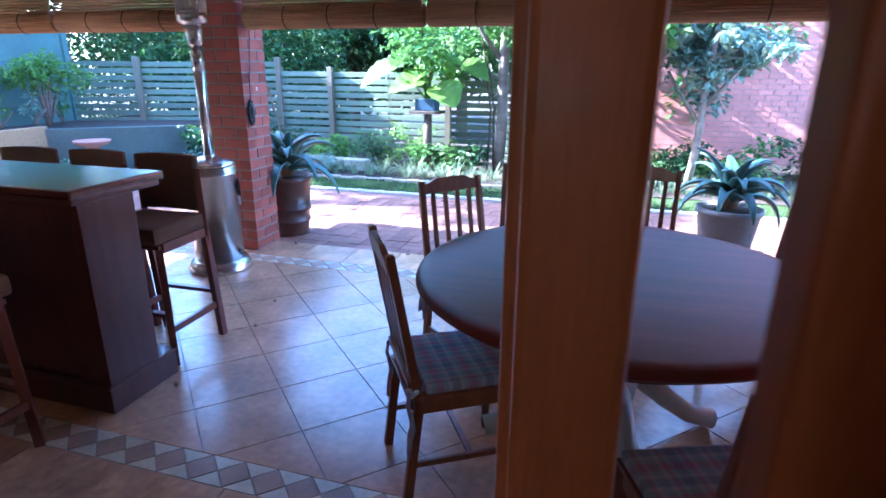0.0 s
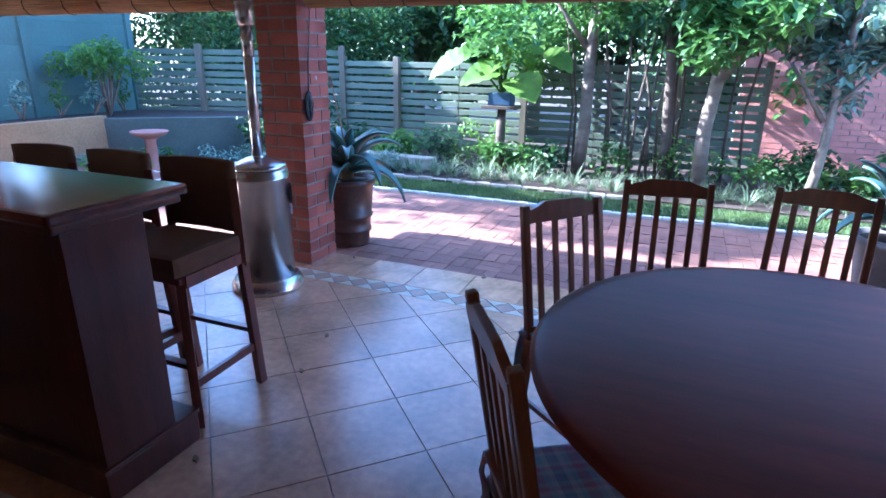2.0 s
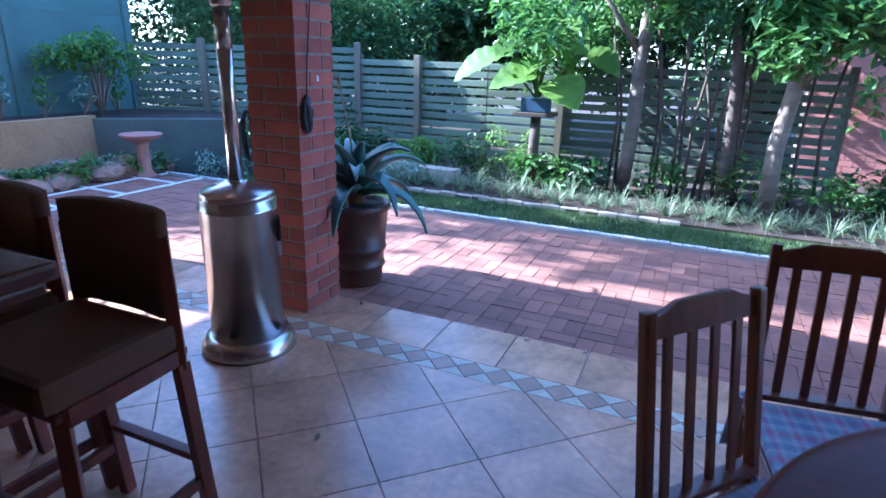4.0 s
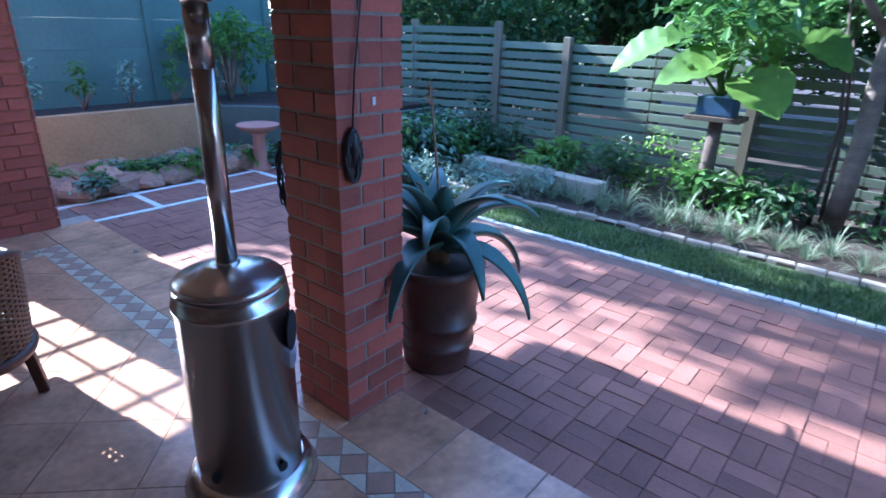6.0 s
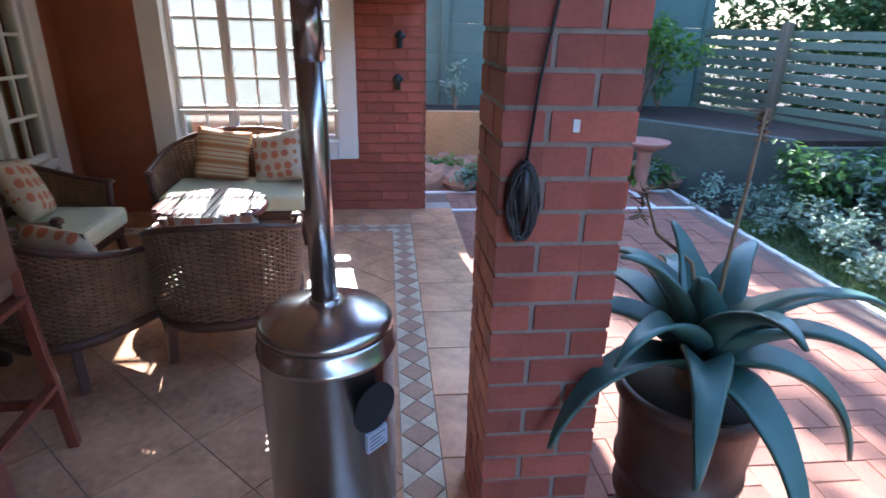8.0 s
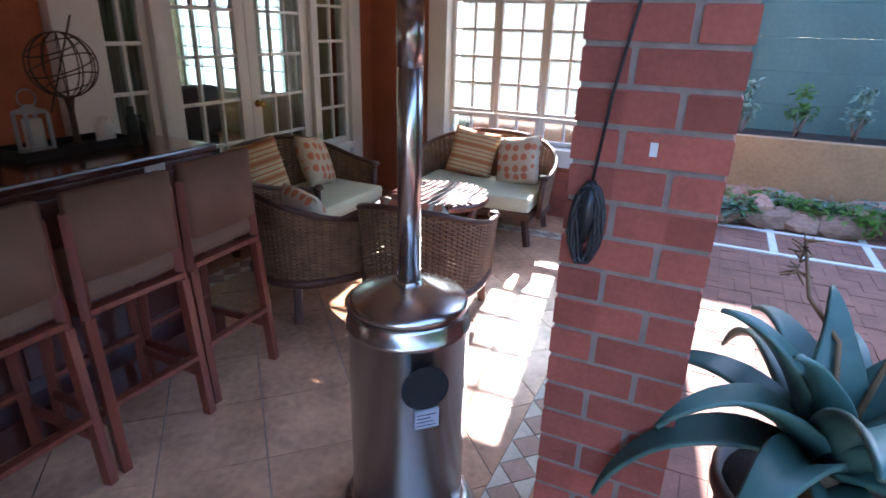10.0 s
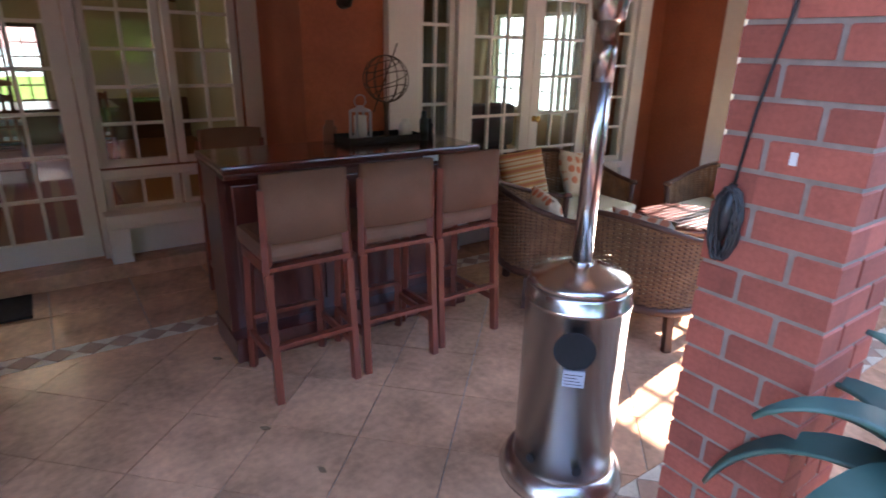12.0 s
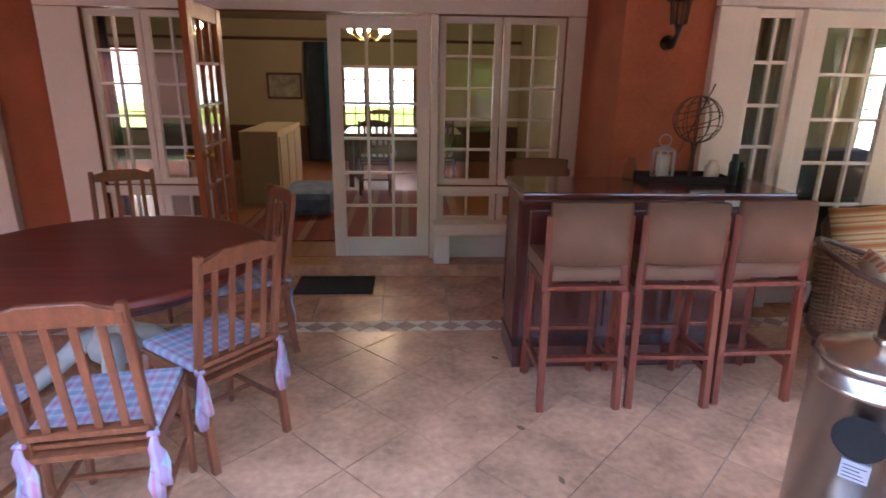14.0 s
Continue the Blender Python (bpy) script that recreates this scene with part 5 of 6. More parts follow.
# garden trees before the fence
tree("tree", "slender pale-barked tree in the flower bed", (-1.62, 8.9, -0.02), bent(0, 0, 3.6, 0.088, 1, 0.01),
     [[(0, 0, 1.6, 0.04), (-0.5, -0.2, 2.3, 0.02)], [(0.05, 0, 2, 0.04), (0.6, -0.2, 2.7, 0.02)]], crown(-0.2, -0.2, 2.3, 1.1, 16, 0.42, 3), 4200, 0.13, M_BARK, M_LEAF, 1)
tree("tree", "leaning pale-barked tree in the flower bed", (-0.15, 8.55, -0.02), bent(0, 0, 3.6, 0.09, 2, 0.03),
     [[(0.1, 0, 1.3, 0.05), (0.6, -0.1, 2.2, 0.02)], [(0.1, 0, 1.5, 0.05), (-0.5, 0, 2.4, 0.02)]], crown(0.3, -0.2, 2.25, 1.1, 14, 0.42, 6), 3600, 0.16, M_BARK, M_LEAF, 2)
tree("tree", "thin dark trunk among the shrubs", (-0.55, 8.75, -0.02), bent(0, 0, 3.2, 0.075, 5, -0.03), [], crown(-0.1, 0, 2.3, 0.9, 10, 0.42, 8), 2600, 0.12, M_BARKDK, M_LEAFDK, 3)
tree("tree", "young pale tree with drooping foliage", (1.0, 8.35, -0.02), bent(0, 0, 2.2, 0.055, 7, 0.03), [[(0, 0, 0.9, 0.03), (-0.4, 0, 1.5, 0.015)], [(0.03, 0, 1.0, 0.03), (0.5, 0, 1.6, 0.015)]],
     crown(0.1, 0, 1.75, 0.85, 18, 0.26, 9), 2600, 0.14, M_BARK, M_LEAFBLUE, 4)
for k in range(14):
    rng = random.Random(40 + k)
    bm = bmesh.new()
    x = -1.9 + 2.3 * rng.random()
    tube(bm, [(0, 0, 0), (0.08 * rng.uniform(-1, 1), 0, 0.9), (0.3 * rng.uniform(-1, 1), 0.1, 2.4)], [0.022, 0.018, 0.008], 6)
    ob = done(bm, "sapling_stem", M_BARKDK)
    ob.matrix_basis = pose(x, 8.7 + 0.5 * rng.random(), -0.02)
    tagged(ob, "thin bare sapling stem in the bed", "stem", "sapling stems")

# wood behind the fence
rng0 = random.Random(11)
for k in range(9):
    x = -9.5 + 1.55 * k
    y = 11.6 + 2.6 * rng0.random()
    dk = k % 3
    tree("tree", ("dense dark green tree behind the fence", "tall leafy tree behind the fence", "dark leafy tree behind the fence")[dk], (x, y, -0.02), bent(0, 0, 4.6, 0.13, 20 + k, 0.03), [[(0, 0, 1.5, 0.06), (0.7, 0, 2.6, 0.03)], [(0, 0, 1.8, 0.06), (-0.7, -0.2, 2.9, 0.03)]],
         crown(0, -0.3, 2.6, 2.0, 26, 0.62, 60 + k), 5200, 0.19, (M_BARKDK, M_BARK, M_BARKDK)[dk], (M_LEAFDK, M_LEAF, M_LEAFDK)[dk], 30 + k, "trees behind the fence")
far = bmesh.new()
rngf = random.Random(77)
leaf_cloud(far, [(-16 + 1.3 * k + rngf.uniform(-0.5, 0.5), 17 + rngf.uniform(-1.5, 1.5), 0.6 + 5.5 * rngf.random(), 1.7) for k in list(range(34)) * 2], 62000, 0.36, rngf)
tagged(done(far, "far_wood", M_LEAFDK, fix=False), "dense green wood in the distance", "wood", kind="stuff")
# trees added beyond the boundary wall, west, to dapple the sun and block sky
for k, (x, y, z, R, c) in enumerate(((-12.0, 5.4, 4.1, 1.1, 1400), (-11.5, 5.9, 5.5, 0.8, 600), (-11.6, 5.15, 6.9, 0.95, 1250), (-10.4, 8.5, 3.4, 1.5, 5000), (-13.0, 7.5, 4.6, 1.5, 3200), (-12.5, 9.5, 4.0, 1.6, 3000))):
    tree("tree", "leafy tree added beyond the green boundary wall to dapple the sun", (x, y, -0.12), bent(0, 0, z - 0.3, 0.13, 90 + k, 0.02), [[(0, 0, z * 0.6, 0.06), (0.5, 0.3, z, 0.02)]], crown(0, 0, z, R, 14, 0.5, 95 + k), c, 0.24, M_BARKDK, M_LEAF, 80 + k, "trees beyond the boundary wall")


def shrub(name, label, cat, at, clumps, count, size, material, seed, group="", stems=None):
    rng = random.Random(seed)
    ob = thing(name, label, cat, group, m=pose(*at))
    if stems:
        for s in range(stems):
            a = rng.uniform(0, 6.28)
            e = Vector((math.cos(a), math.sin(a), 0))
            h = clumps[0][2]
            r = rng.uniform(0.15, 0.55) * max(0.35, clumps[0][3] * 1.4)
            part("stem", M_BARK, ob, tube, [(0, 0, 0), tuple(e * r * 0.5 + Vector((0, 0, h * 0.45))), tuple(e * r * 1.1 + Vector((0, 0, h * 0.95)))], [0.02, 0.014, 0.008], 5)
    bm = bmesh.new()
    leaf_cloud(bm, clumps, count, size, rng)
    tagged(done(bm, "foliage", material, ob, fix=False), kind="stuff")
    return ob


shrub("frangipani_bush", "rounded bush with bare pale stems by the green wall", "bush", (-8.3, 7.15, 0.6), [(0, 0, 0.75, 0.36), (-0.3, -0.35, 0.72, 0.26), (0.3, 0.3, 0.74, 0.28), (0.1, -0.3, 0.85, 0.28), (0, 0.1, 0.95, 0.26)], 1500, 0.09, M_LEAFLT, 1, "", 16)
rngs = random.Random(21)
for k in range(15):
    x = -5.6 + 0.5 * k + rngs.uniform(-0.15, 0.15)
    if -1.9 < x < -1.4:
        continue
    shrub("bed_shrub", "low leafy shrub in the flower bed", "shrub", (x, 8.75 + rngs.uniform(-0.25, 0.25), -0.02), crown(0, 0, 0.28, 0.35, 5, 0.2, 200 + k), 330, rngs.choice((0.08, 0.11, 0.15)), (M_LEAF, M_LEAFDK, M_LEAFLT)[k % 3], 130 + k, "shrubs in the flower bed")
for k in range(7):
    shrub("bed_shrub", "leafy shrub under the brick wall", "shrub", (1.2 + 0.75 * k, 9.4 + rngs.uniform(-0.5, 0.3), -0.02), crown(0, 0, 0.3, 0.5, 6, 0.26, 250 + k), 420, 0.12, (M_LEAFDK, M_LEAF)[k % 2], 160 + k, "shrubs under the brick wall")

shrub("hedge", "dense dark hedge behind the slat fence", "hedge", (-7.6, 9.6, -0.02), [(-2.3 + 0.5 * k, -0.55 + 0.18 * k, 0.5 + 0.45 * j, 0.46) for k in range(10) for j in range(5)], 15000, 0.12, M_LEAFDK, 777)

# elephant-ear plant on its stand
ear = thing("elephant_ear_plant", "huge bright green elephant-ear leaves in a blue planter", "plant", m=pose(-2.72, 8.75, 0.88))
part("planter", M_BLUEPOT, ear, box, -0.16, 0.16, -0.12, 0.12, 0.0, 0.17, bev=0.015)
rnge = random.Random(8)
for k in range(13):
    a = k * 2.399
    R, z = rnge.uniform(0.1, 0.75), rnge.uniform(0.25, 0.95)
    e = Vector((R * math.cos(a), R * 0.6 * math.sin(a) - 0.1, z))
    part("stalk", M_LEAFLT, ear, tube, [(0, 0, 0.15), tuple(e * 0.5 + Vector((0, 0, 0.2))), tuple(e)], [0.016, 0.012, 0.008], 6)
    bm = bmesh.new()
    n = 14
    d = Vector((math.cos(a), math.sin(a) * 0.7 - 0.5, rnge.uniform(-0.5, 0.5))).normalized()
    sd = d.cross(Vector((0, -0.6, 1))).normalized()
    L = rnge.uniform(0.42, 0.62)
    rows = []
    for i in range(n + 1):
        f = i / n
        w = L * 0.42 * (math.sin(math.pi * min(1, (f + 0.12) / 1.12)) ** 0.75)
        c = e + d * L * (f - 0.25) + Vector((0, 0, -0.25 * L * f * f))
        up = sd.cross(d)
        rows.append([bm.verts.new(c + sd * w * u + up * w * 0.28 * abs(u) + up * 0.012 * math.sin(i * 2.2) * u) for u in (-1, -0.5, 0, 0.5, 1)])
    for r0, r1 in zip(rows, rows[1:]):
        for j in range(4):
            bm.faces.new((r0[j], r0[j + 1], r1[j + 1], r1[j])).smooth = True
    done(bm, "leaf", M_LEAFLT, ear)
stand = thing("plant_stand", "rough dark timber plant stand before the fence", "stand", m=pose(-2.72, 8.75, -0.01))
part("post", M_BARKDK, stand, tube, [(0, 0, 0), (0.01, 0, 0.86)], [0.07, 0.06], 9)
part("shelf", M_BARKDK, stand, box, -0.24, 0.24, -0.16, 0.16, 0.845, 0.888, bev=0.006)

# grass tufts, lawn blades
tuft_meshes = []
for s in range(4):
    rng = random.Random(300 + s)
    bm = bmesh.new()
    for k in range(46):
        a, el = rng.uniform(0, 6.28), radians(rng.uniform(30, 80))
        blade(bm, (0.03 * math.cos(a), 0.03 * math.sin(a), 0), (math.cos(a) * math.cos(el), math.sin(a) * math.cos(el), math.sin(el)), rng.uniform(0.2, 0.36), 0.0042, rng.uniform(1.8, 3.4), 4, 0.2)
    me = bpy.data.meshes.new("grass_tuft")
    bm.to_mesh(me)
    bm.free()
    me.materials.append(M_TUFT)
    tuft_meshes.append(me)
rng = random.Random(31)
for k in range(58):
    x = -5.4 + 0.145 * k + rng.uniform(-0.06, 0.06)
    ob = new("grass_tuft", tuft_meshes[k % 4])
    s = rng.uniform(0.75, 1.15)
    ob.matrix_basis = pose(x, 7.98 + (k % 2) * 0.22 + rng.uniform(-0.06, 0.06), -0.012, 0, 0, rng.uniform(0, 360)) @ Matrix.Diagonal((s, s, s, 1))
    tagged(ob, "pale spilling grass tuft along the bed edge", "grass tuft", "grass tufts along the bed")
bm = bmesh.new()
for k in range(22000):
    x, y = rng.uniform(-6.0, 2.6), rng.uniform(KERB_Y + 0.05, 7.68)
    h, a = rng.uniform(0.02, 0.05), rng.uniform(0, 6.28)
    v = [bm.verts.new((x - 0.004 * math.cos(a), y - 0.004 * math.sin(a), -0.036)), bm.verts.new((x + 0.004 * math.cos(a), y + 0.004 * math.sin(a), -0.036)), bm.verts.new((x + rng.uniform(-0.02, 0.02), y + rng.uniform(-0.02, 0.02), -0.036 + h))]
    bm.faces.new(v)
tagged(done(bm, "lawn_grass", M_GRASS, fix=False), "short green lawn grass", "grass", kind="stuff")
# far corner shrubs and rockery
rngr = random.Random(17)
rock_mesh = []
for s in range(4):
    bm = bmesh.new()
    bmesh.ops.create_icosphere(bm, subdivisions=2, radius=1)
    for v in bm.verts:
        v.co *= 1 + 0.35 * noise.noise(v.co * 1.3 + Vector((s * 5, 0, 0)))
    me = bpy.data.meshes.new("rock")
    bm.to_mesh(me)
    bm.free()
    me.materials.append(M_ROCK)
    rock_mesh.append(me)
for k in range(34):
    f = k / 33
    ob = new("rock", rock_mesh[k % 4])
    x, y = (-7.66 + rngr.uniform(-0.12, 0.12), 4.3 + 2.75 * f) if k % 2 else (-7.36 + 0.35 * max(0, f - 0.7) + rngr.uniform(-0.12, 0.12), 4.5 + 2.65 * f)
    ob.matrix_basis = pose(x, y, 0.02 + rngr.uniform(0, 0.06), 0, 0, rngr.uniform(0, 360)) @ Matrix.Diagonal((rngr.uniform(0.16, 0.3), rngr.uniform(0.12, 0.2), rngr.uniform(0.09, 0.16), 1))
    tagged(ob, "rough brown sandstone rock in the rockery", "rock", "rocks in the rockery")
for k in range(21):
    shrub("succulent", "small grey-green succulent among the rocks", "succulent", (-7.25 + rngr.uniform(-0.4, 0.2), 4.5 + 0.13 * k, 0.0), [(0, 0, 0.13, 0.15)], 120, 0.09, (M_LEAFBLUE, M_LEAF, M_LEAFLT)[k % 3], 400 + k, "succulents in the rockery")
for k in range(18):
    shrub("silver_shrub", "low silvery ground cover by the grey wall", "shrub", (-6.5 + 0.14 * k, 7.35 + 0.14 * (k % 3) + 0.03 * k * (k % 2), -0.02), crown(0, 0, 0.13, 0.22, 3, 0.15, 500 + k), 190, 0.06, M_LEAFBLUE, 450 + k, "silvery ground cover")
for k in range(8):
    shrub("terrace_shrub", "thin upright shrub on the raised bed", "shrub", (-8.3, 3.9 + 0.5 * k, 0.64), [(0, 0, 0.25, 0.14), (0.03, 0, 0.45, 0.1)], 120, 0.08, (M_LEAFBLUE, M_LEAF)[k % 2], 480 + k, "shrubs on the raised bed", 3)
bath = thing("bird_bath", "pink terracotta bird bath beside the court", "bird bath", m=pose(-7.05, 6.72, -0.04))
part("pedestal", M_TERRA, bath, lathe, [(0.12, 0), (0.11, 0.04), (0.075, 0.1), (0.07, 0.4), (0.1, 0.44)], 24)
part("bowl", M_TERRA, bath, lathe, [(0.1, 0.44), (0.2, 0.48), (0.24, 0.52), (0.24, 0.535), (0.18, 0.52), (0.05, 0.5)], 32)

# ---- garden walls and fences ----
rw = struct(part("retaining_wall", M_RETAIN, None, box, -7.98, -7.86, 2.0, 6.75, -0.12, 0.66, bev=0.01), "ochre painted retaining wall of the raised bed", "wall")
rb = part("retaining_wall", M_RETAINGREY, None, box, 0, 1.85, -0.06, 0.06, -0.12, 0.62, bev=0.01)
rb.matrix_basis = pose(-7.90, 6.74, 0.0, 0, 0, 38)
struct(rb, "grey retaining wall of the raised bed", "wall")
terr = struct(part("raised_bed", M_SOIL, None, lambda bm: poly(bm, [(-8.9, 2.0), (-7.98, 2.0), (-7.98, 6.72), (-6.48, 7.84), (-6.48, 9.4), (-8.9, 9.4)], -0.12, 0.6)), "dark soil of the raised bed", "bed")
rc = struct(part("retaining_wall", M_RETAINGREY, None, box, -6.47, -6.38, 7.9, 9.3, -0.12, 0.55, bev=0.01), "grey end of the raised bed wall", "wall")
for k in range(9):
    shrub("bed_shrub", "leafy shrub beside the raised bed", "shrub", (-6.1 + 0.2 * (k % 4), 7.9 + 0.15 * k, -0.02), crown(0, 0, 0.34, 0.36, 6, 0.23, 600 + k), 420, 0.1, (M_LEAF, M_LEAFDK, M_LEAFBLUE)[k % 3], 620 + k, "shrubs beside the raised bed")
ston = thing("stone_ledge", "low weathered stone ledge in the bed", "ledge", m=pose(-4.2, 8.42, -0.02, 0, 0, -4))
part("slab", M_EDGE, ston, lambda bm: [box(bm, -1.2 + 0.62 * k, -0.6 + 0.62 * k, -0.1, 0.1, 0, 0.17 + 0.01 * (k % 2), bev=0.02) for k in range(3)])
gw = thing("boundary_wall", "tall green precast concrete panel wall", "wall", kind="structure", m=pose(-8.95, 0, 0))
gp = slab_mesh("panel", 0.05, 1.6, 0.3445, M_GREENWALL, 0.006)
for c in range(4):
    for r in range(7):
        shared("panel", gp, gw, pose(0, 2.3 + 1.68 * c, -0.15 + 0.345 * r))
gq = slab_mesh("post", 0.12, 0.1, 2.4, M_GREENWALL, 0.006)
for c in range(5):
    shared("post", gq, gw, pose(0.02, 1.46 + 1.68 * c, -0.15))


def slat_fence(x0, bays, bay, y, z0, rows, gap, label, turn=0):
    ob = thing("slat_fence", label, "fence", kind="structure", m=pose(x0, y, 0, 0, 0, turn))
    sl = slab_mesh("slat", bay - 0.01, 0.022, 0.078, M_FENCE, 0.003)
    ps = slab_mesh("post", 0.085, 0.09, z0 + rows * gap + 0.16, M_FENCEPOST, 0.006)
    rng = random.Random(3)
    for b in range(bays):
        for r in range(rows):
            shared("slat", sl, ob, pose(bay * (b + 0.5), 0, z0 + gap * r + rng.uniform(-0.006, 0.006), 0, rng.uniform(-0.35, 0.35), 0))
    for b in range(bays + 1):
        shared("post", ps, ob, pose(bay * b, -0.06 if b % 2 else 0.06, -0.12))


slat_fence(-5.6, 6, 1.02, 9.32, 0.1, 12, 0.113, "weathered green horizontal slat fence")
slat_fence(-8.9, 3, 1.17, 8.15, 0.46, 10, 0.115, "weathered green slat fence above the raised bed", 20)
brickhouse = thing("neighbour_wall", "red brick house wall beyond the trees", "wall", kind="structure", m=pose(0.35, 11.0, 0))
part("core", M_MORTAR, brickhouse, box, 0, 9, 0.012, 0.3, -0.12, 4.2)


def course_bricks(bm):
    for r in range(48):
        x = -0.116 * (r % 2)
        while x < 9:
            a, b = max(0, x), min(9, x + 0.222)
            if b - a > 0.03:
                box(bm, a, b, 0, 0.014, -0.1 + r * 0.086, -0.024 + r * 0.086)
            x += 0.232


tagged(part("brickwork", M_REDWALLFAR, brickhouse, course_bricks), "rows of red bricks", kind="stuff")

# ---- pieces of floors, walls and pavement ----
kerb = thing("kerb", "line of small white kerb stones", "kerb", kind="structure")
kb = slab_mesh("kerb_stone", 0.094, 0.048, 0.085, M_WHITELINE, 0.006)
for k in range(130):
    shared("kerb_stone", kb, kerb, pose(-7.8 + 0.1 * k, KERB_Y, -0.107 + 0.002 * (k % 3), 0, 0, 1.5 * math.sin(k * 5)))
edging = thing("bed_edging", "cream edging stones along the bed", "edging", kind="structure")
eb = slab_mesh("edging_stone", 0.19, 0.055, 0.08, M_EDGE, 0.01)
for k in range(26):
    shared("edging_stone", eb, edging, pose(-6.0 + 0.2 * k, 7.74 + 0.01 * math.sin(k), -0.07 + 0.006 * math.sin(k * 3), 0, 0, 3 * math.sin(k * 7)))
grid = thing("court_lines", "white stone lines set in the paving", "paving line", kind="structure")
for k, y in enumerate((4.44, 5.25, 5.95, 6.62)):
    part("line", M_WHITELINE, grid, box, -7.72, -6.40, y - 0.03, y + 0.03, PAVE_Z - 0.03, PAVE_Z + 0.005, bev=0.004) if k else None
for x in (-6.42, -7.02, -7.62):
    part("line", M_WHITELINE, grid, box, x - 0.026, x + 0.026, 4.44, 7.0, PAVE_Z - 0.03, PAVE_Z + 0.009, bev=0.004)

# paving bricks in basket weave; the nearest are parts, the rest one piece
pv = slab_mesh("paver", 0.1982, 0.0982, 0.05, M_PAVER, 0.003)
rngp = random.Random(2)
rest, near = bmesh.new(), 0
for i in range(-41, 26):
    for j in range(12):
        bx, by = i * 0.2, SLAB_Y + 0.1 + j * 0.2
        if by > KERB_Y - 0.1:
            continue
        for h in (-0.05, 0.05):
            flip = (i + j) % 2
            px, py, an = (bx, by + h, 0) if flip else (bx + h, by, 90)
            z = PAVE_Z - 0.05 + rngp.uniform(-0.003, 0.003)
            m = pose(px, py, z, rngp.uniform(-0.4, 0.4), rngp.uniform(-0.4, 0.4), an + rngp.uniform(-0.8, 0.8))
            if -3.3 < bx < -0.25 and near < 300:
                shared("paver", pv, pavement, m)
                near += 1
            else:
                vs = box(rest, -0.0985, 0.0985, -0.0485, 0.0485, 0, 0.05, m)
for i in range(8):
    for j in range(16):
        for h in (-0.05, 0.05):
            flip = (i + j) % 2
            bx, by = -7.7 + 0.2 * i, 1.6 + 0.2 * j - 0.04
            if by > SLAB_Y - 0.12 or bx > -6.7:
                continue
            m = pose(bx if flip else bx + h, by + h if flip else by, PAVE_Z - 0.05, 0, 0, 0 if flip else 90)
            box(rest, -0.0985, 0.0985, -0.0485, 0.0485, 0, 0.05, m)
tagged(done(rest, "paver_field", M_PAVER, pavement), "red clay pavers", kind="stuff")


def clip(pts, axis, lim, keep_less):
    """Cuts a convex outline by a line x=lim or y=lim."""
    out = []
    for p, q in zip(pts, pts[1:] + pts[:1]):
        a, b = (p[axis] <= lim) == keep_less, (q[axis] <= lim) == keep_less
        if a:
            out.append(p)
        if a != b:
            f = (lim - p[axis]) / (q[axis] - p[axis])
            out.append((p[0] + f * (q[0] - p[0]), p[1] + f * (q[1] - p[1])))
    return out


STRIP_S, STRIP_N, STRIP_W = (1.80, 1.95), (4.12, 4.27), (-5.96, -5.81)
D = 0.2785
GX, GY = -1.70, 3.31
for i in range(-22, 30):
    for j in range(-22, 30):
        cx, cy = GX + (i + j) * D, GY + (i - j) * D
        cy -= D
        h = D - 0.0035
        pts = [(cx - h, cy), (cx, cy - h), (cx + h, cy), (cx, cy + h)]
        for ax, lim, less in ((0, STRIP_W[1] + 0.003, False), (0, 4.39, True), (1, STRIP_S[1] + 0.003, False), (1, STRIP_N[0] - 0.003, True)):
            pts = clip(pts, ax, lim, less) if len(pts) > 2 else []
        if len(pts) > 2:
            area = abs(sum(p[0] * q[1] - q[0] * p[1] for p, q in zip(pts, pts[1:] + pts[:1]))) / 2
            if area > 0.002:
                bm = bmesh.new()
                poly(bm, pts, -0.02, 0.0)
                done(bm, "tile", M_TILE, floor)
tl = {}
for x0, x1, y0, y1, sx, sy in ((WEST_X, 4.4, STRIP_N[1], SLAB_Y, 0.40, 0.385), (WEST_X, 4.4, 0.87, STRIP_S[0], 0.465, 0.46), (WEST_X, STRIP_W[0], STRIP_S[0], STRIP_N[1], 0.43, 0.40)):
    nx, ny = max(1, round((x1 - x0) / sx)), max(1, round((y1 - y0) / sy))
    w, h = (x1 - x0) / nx, (y1 - y0) / ny
    me = slab_mesh("tile", w - 0.006, h - 0.006, 0.02, M_TILE, 0.002)
    for i in range(nx):
        for j in range(ny):
            shared("tile", me, floor, pose(x0 + (i + 0.5) * w, y0 + (j + 0.5) * h, -0.02))


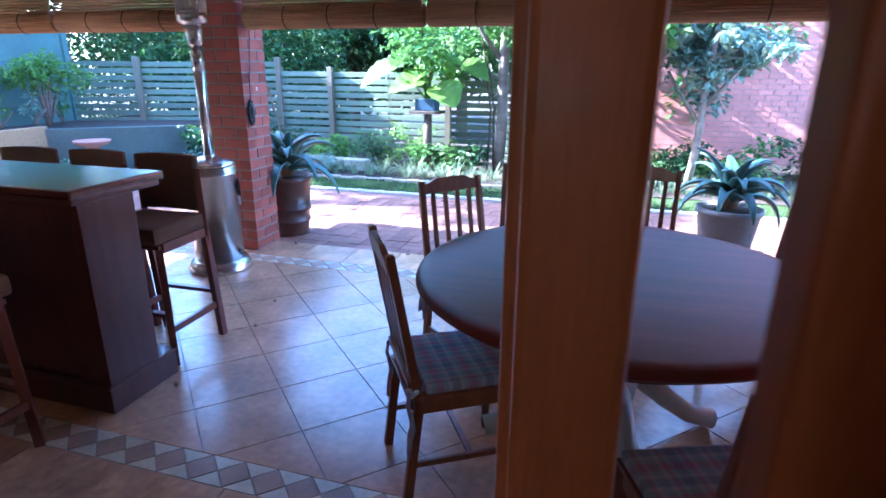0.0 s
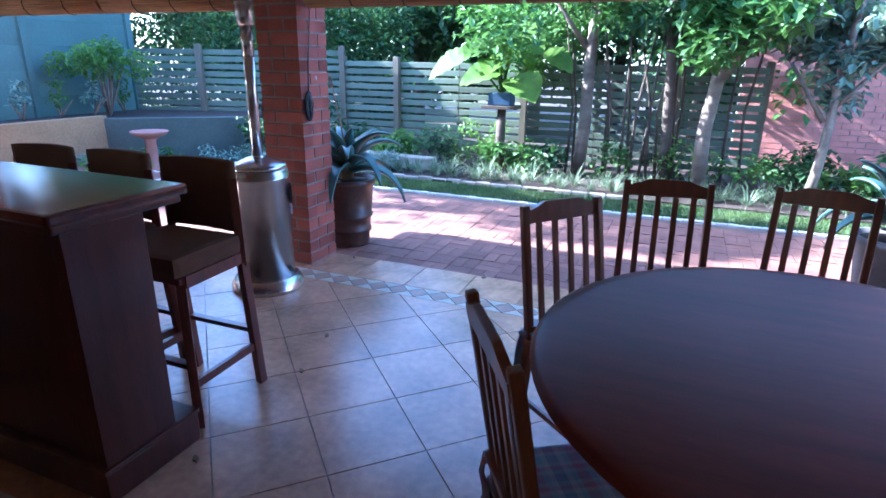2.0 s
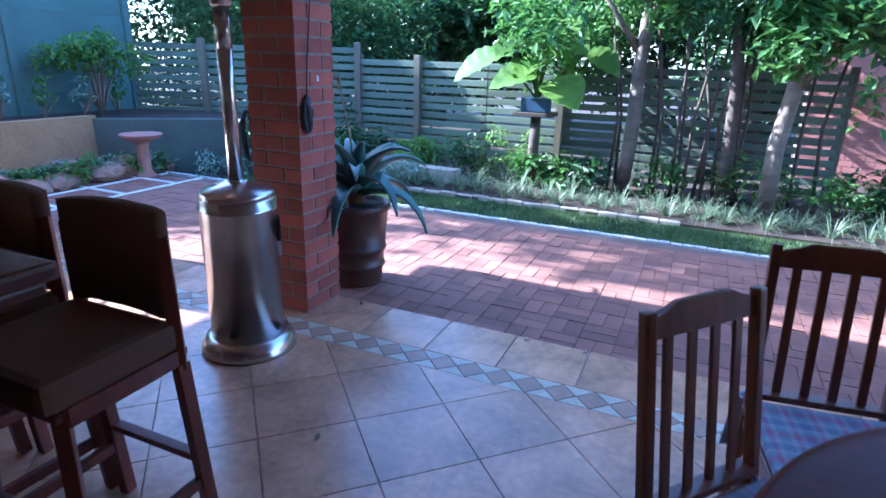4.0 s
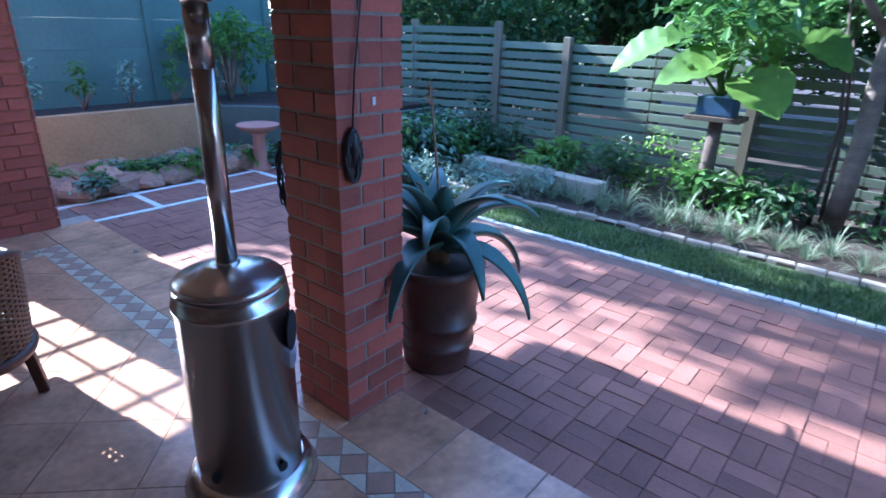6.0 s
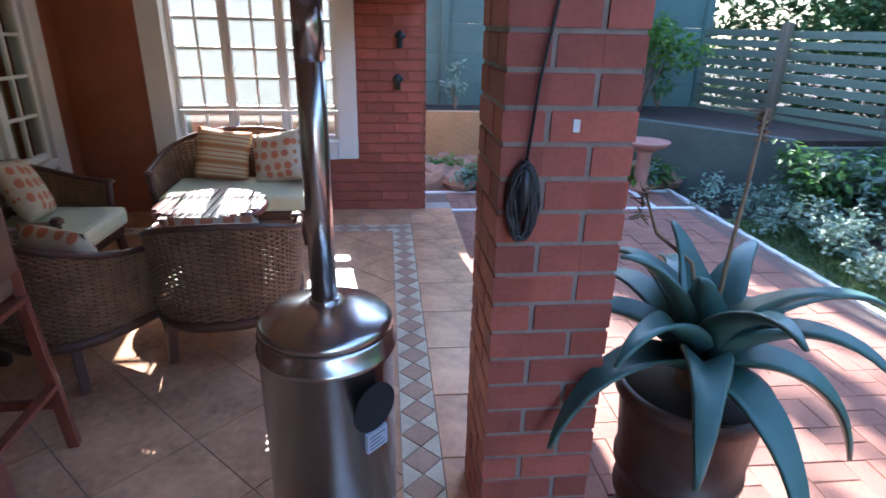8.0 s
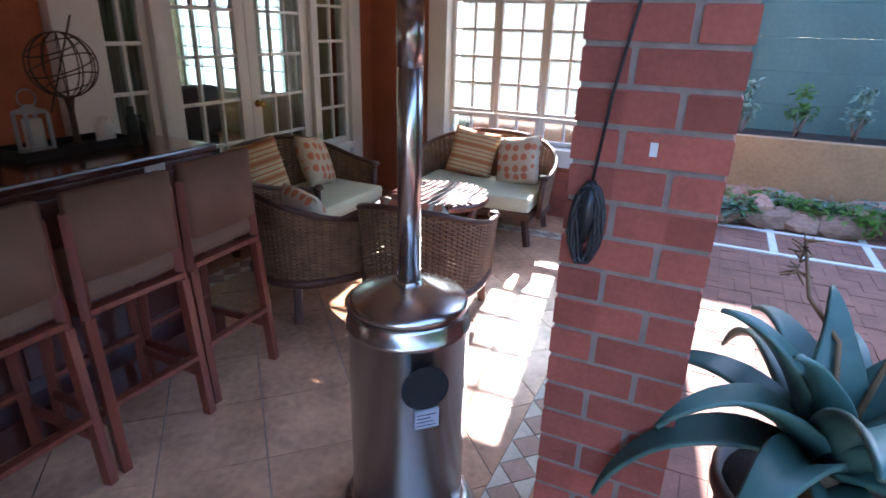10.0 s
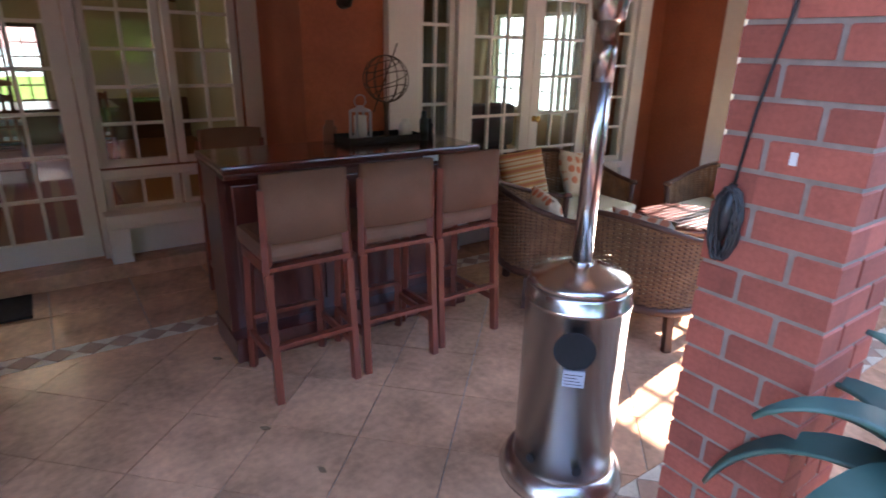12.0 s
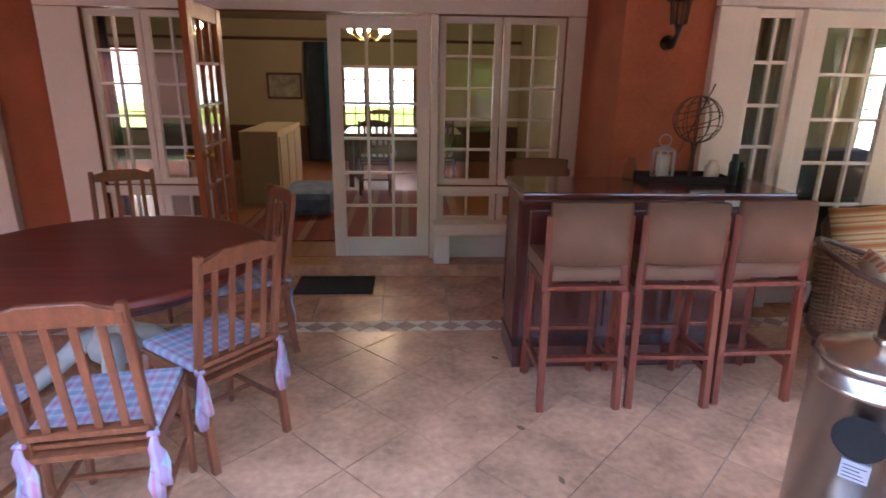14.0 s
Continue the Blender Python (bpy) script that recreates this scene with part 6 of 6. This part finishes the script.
def strip(x0, x1, y0, y1, along):
    """A mosaic strip: brown diamonds between cream triangles."""
    cream, brown = bmesh.new(), bmesh.new()
    n = round(((x1 - x0) if along == "x" else (y1 - y0)) / 0.15)
    for k in range(n):
        if along == "x":
            cx, cy = x0 + (k + 0.5) * (x1 - x0) / n, (y0 + y1) / 2
        else:
            cx, cy = (x0 + x1) / 2, y0 + (k + 0.5) * (y1 - y0) / n
        g = 0.071
        poly(brown, [(cx - g, cy), (cx, cy - g), (cx + g, cy), (cx, cy + g)], -0.02, 0.0)
        e, o = 0.0745, 0.004
        for sx in (-1, 1):
            for sy in (-1, 1):
                poly(cream, [(cx + sx * e, cy + sy * e), (cx + sx * o, cy + sy * e), (cx + sx * e, cy + sy * o)][:: sx * sy], -0.02, 0.0)
    tagged(done(cream, "mosaic_cream", M_CREAM, floor), "cream mosaic triangles", kind="stuff")
    tagged(done(brown, "mosaic_brown", M_BROWN, floor), "brown mosaic diamonds", kind="stuff")


strip(STRIP_W[0], 4.35, *STRIP_N, "x")
strip(STRIP_W[0], 4.35, *STRIP_S, "x")
strip(*STRIP_W, STRIP_S[1], STRIP_N[0], "y")

# brick facing of the west wall
bwm = slab_mesh("brick", 0.222, 0.073, 0.014, M_BRICK, 0.003)
face = bmesh.new()
count = 0
for r in range(29):
    z = 0.04 + r * 0.0855
    y = 1.60 + 0.116 * (r % 2)
    while y < 4.4:
        for lo, hi in (((y, y + 0.222),) if z > 2.29 or z < 0.42 else ((max(y, 3.845), y + 0.222),)):
            hi = min(hi, 4.40)
            if hi - lo < 0.03 or lo < 2.1:
                continue
            m = Matrix.Translation((WEST_X, (lo + hi) / 2, z)) @ Euler((radians(90), 0, radians(90))).to_matrix().to_4x4()
            if lo > 3.8 and count < 120:
                shared("brick", bwm, wall_west, m @ Matrix.Diagonal(((hi - lo) / 0.222, 1, 1, 1)))
                count += 1
            else:
                box(face, -(hi - lo) / 2, (hi - lo) / 2, -0.0365, 0.0365, 0, 0.014, m)
        y += 0.232
    box(face, WEST_X - 0.215, WEST_X - 0.11, 4.404, 4.418, z - 0.0365, z + 0.0365)
    box(face, WEST_X - 0.10, WEST_X + 0.012, 4.404, 4.418, z - 0.0365, z + 0.0365)
tagged(done(face, "brickwork", M_BRICK, wall_west), "red face bricks", kind="stuff")
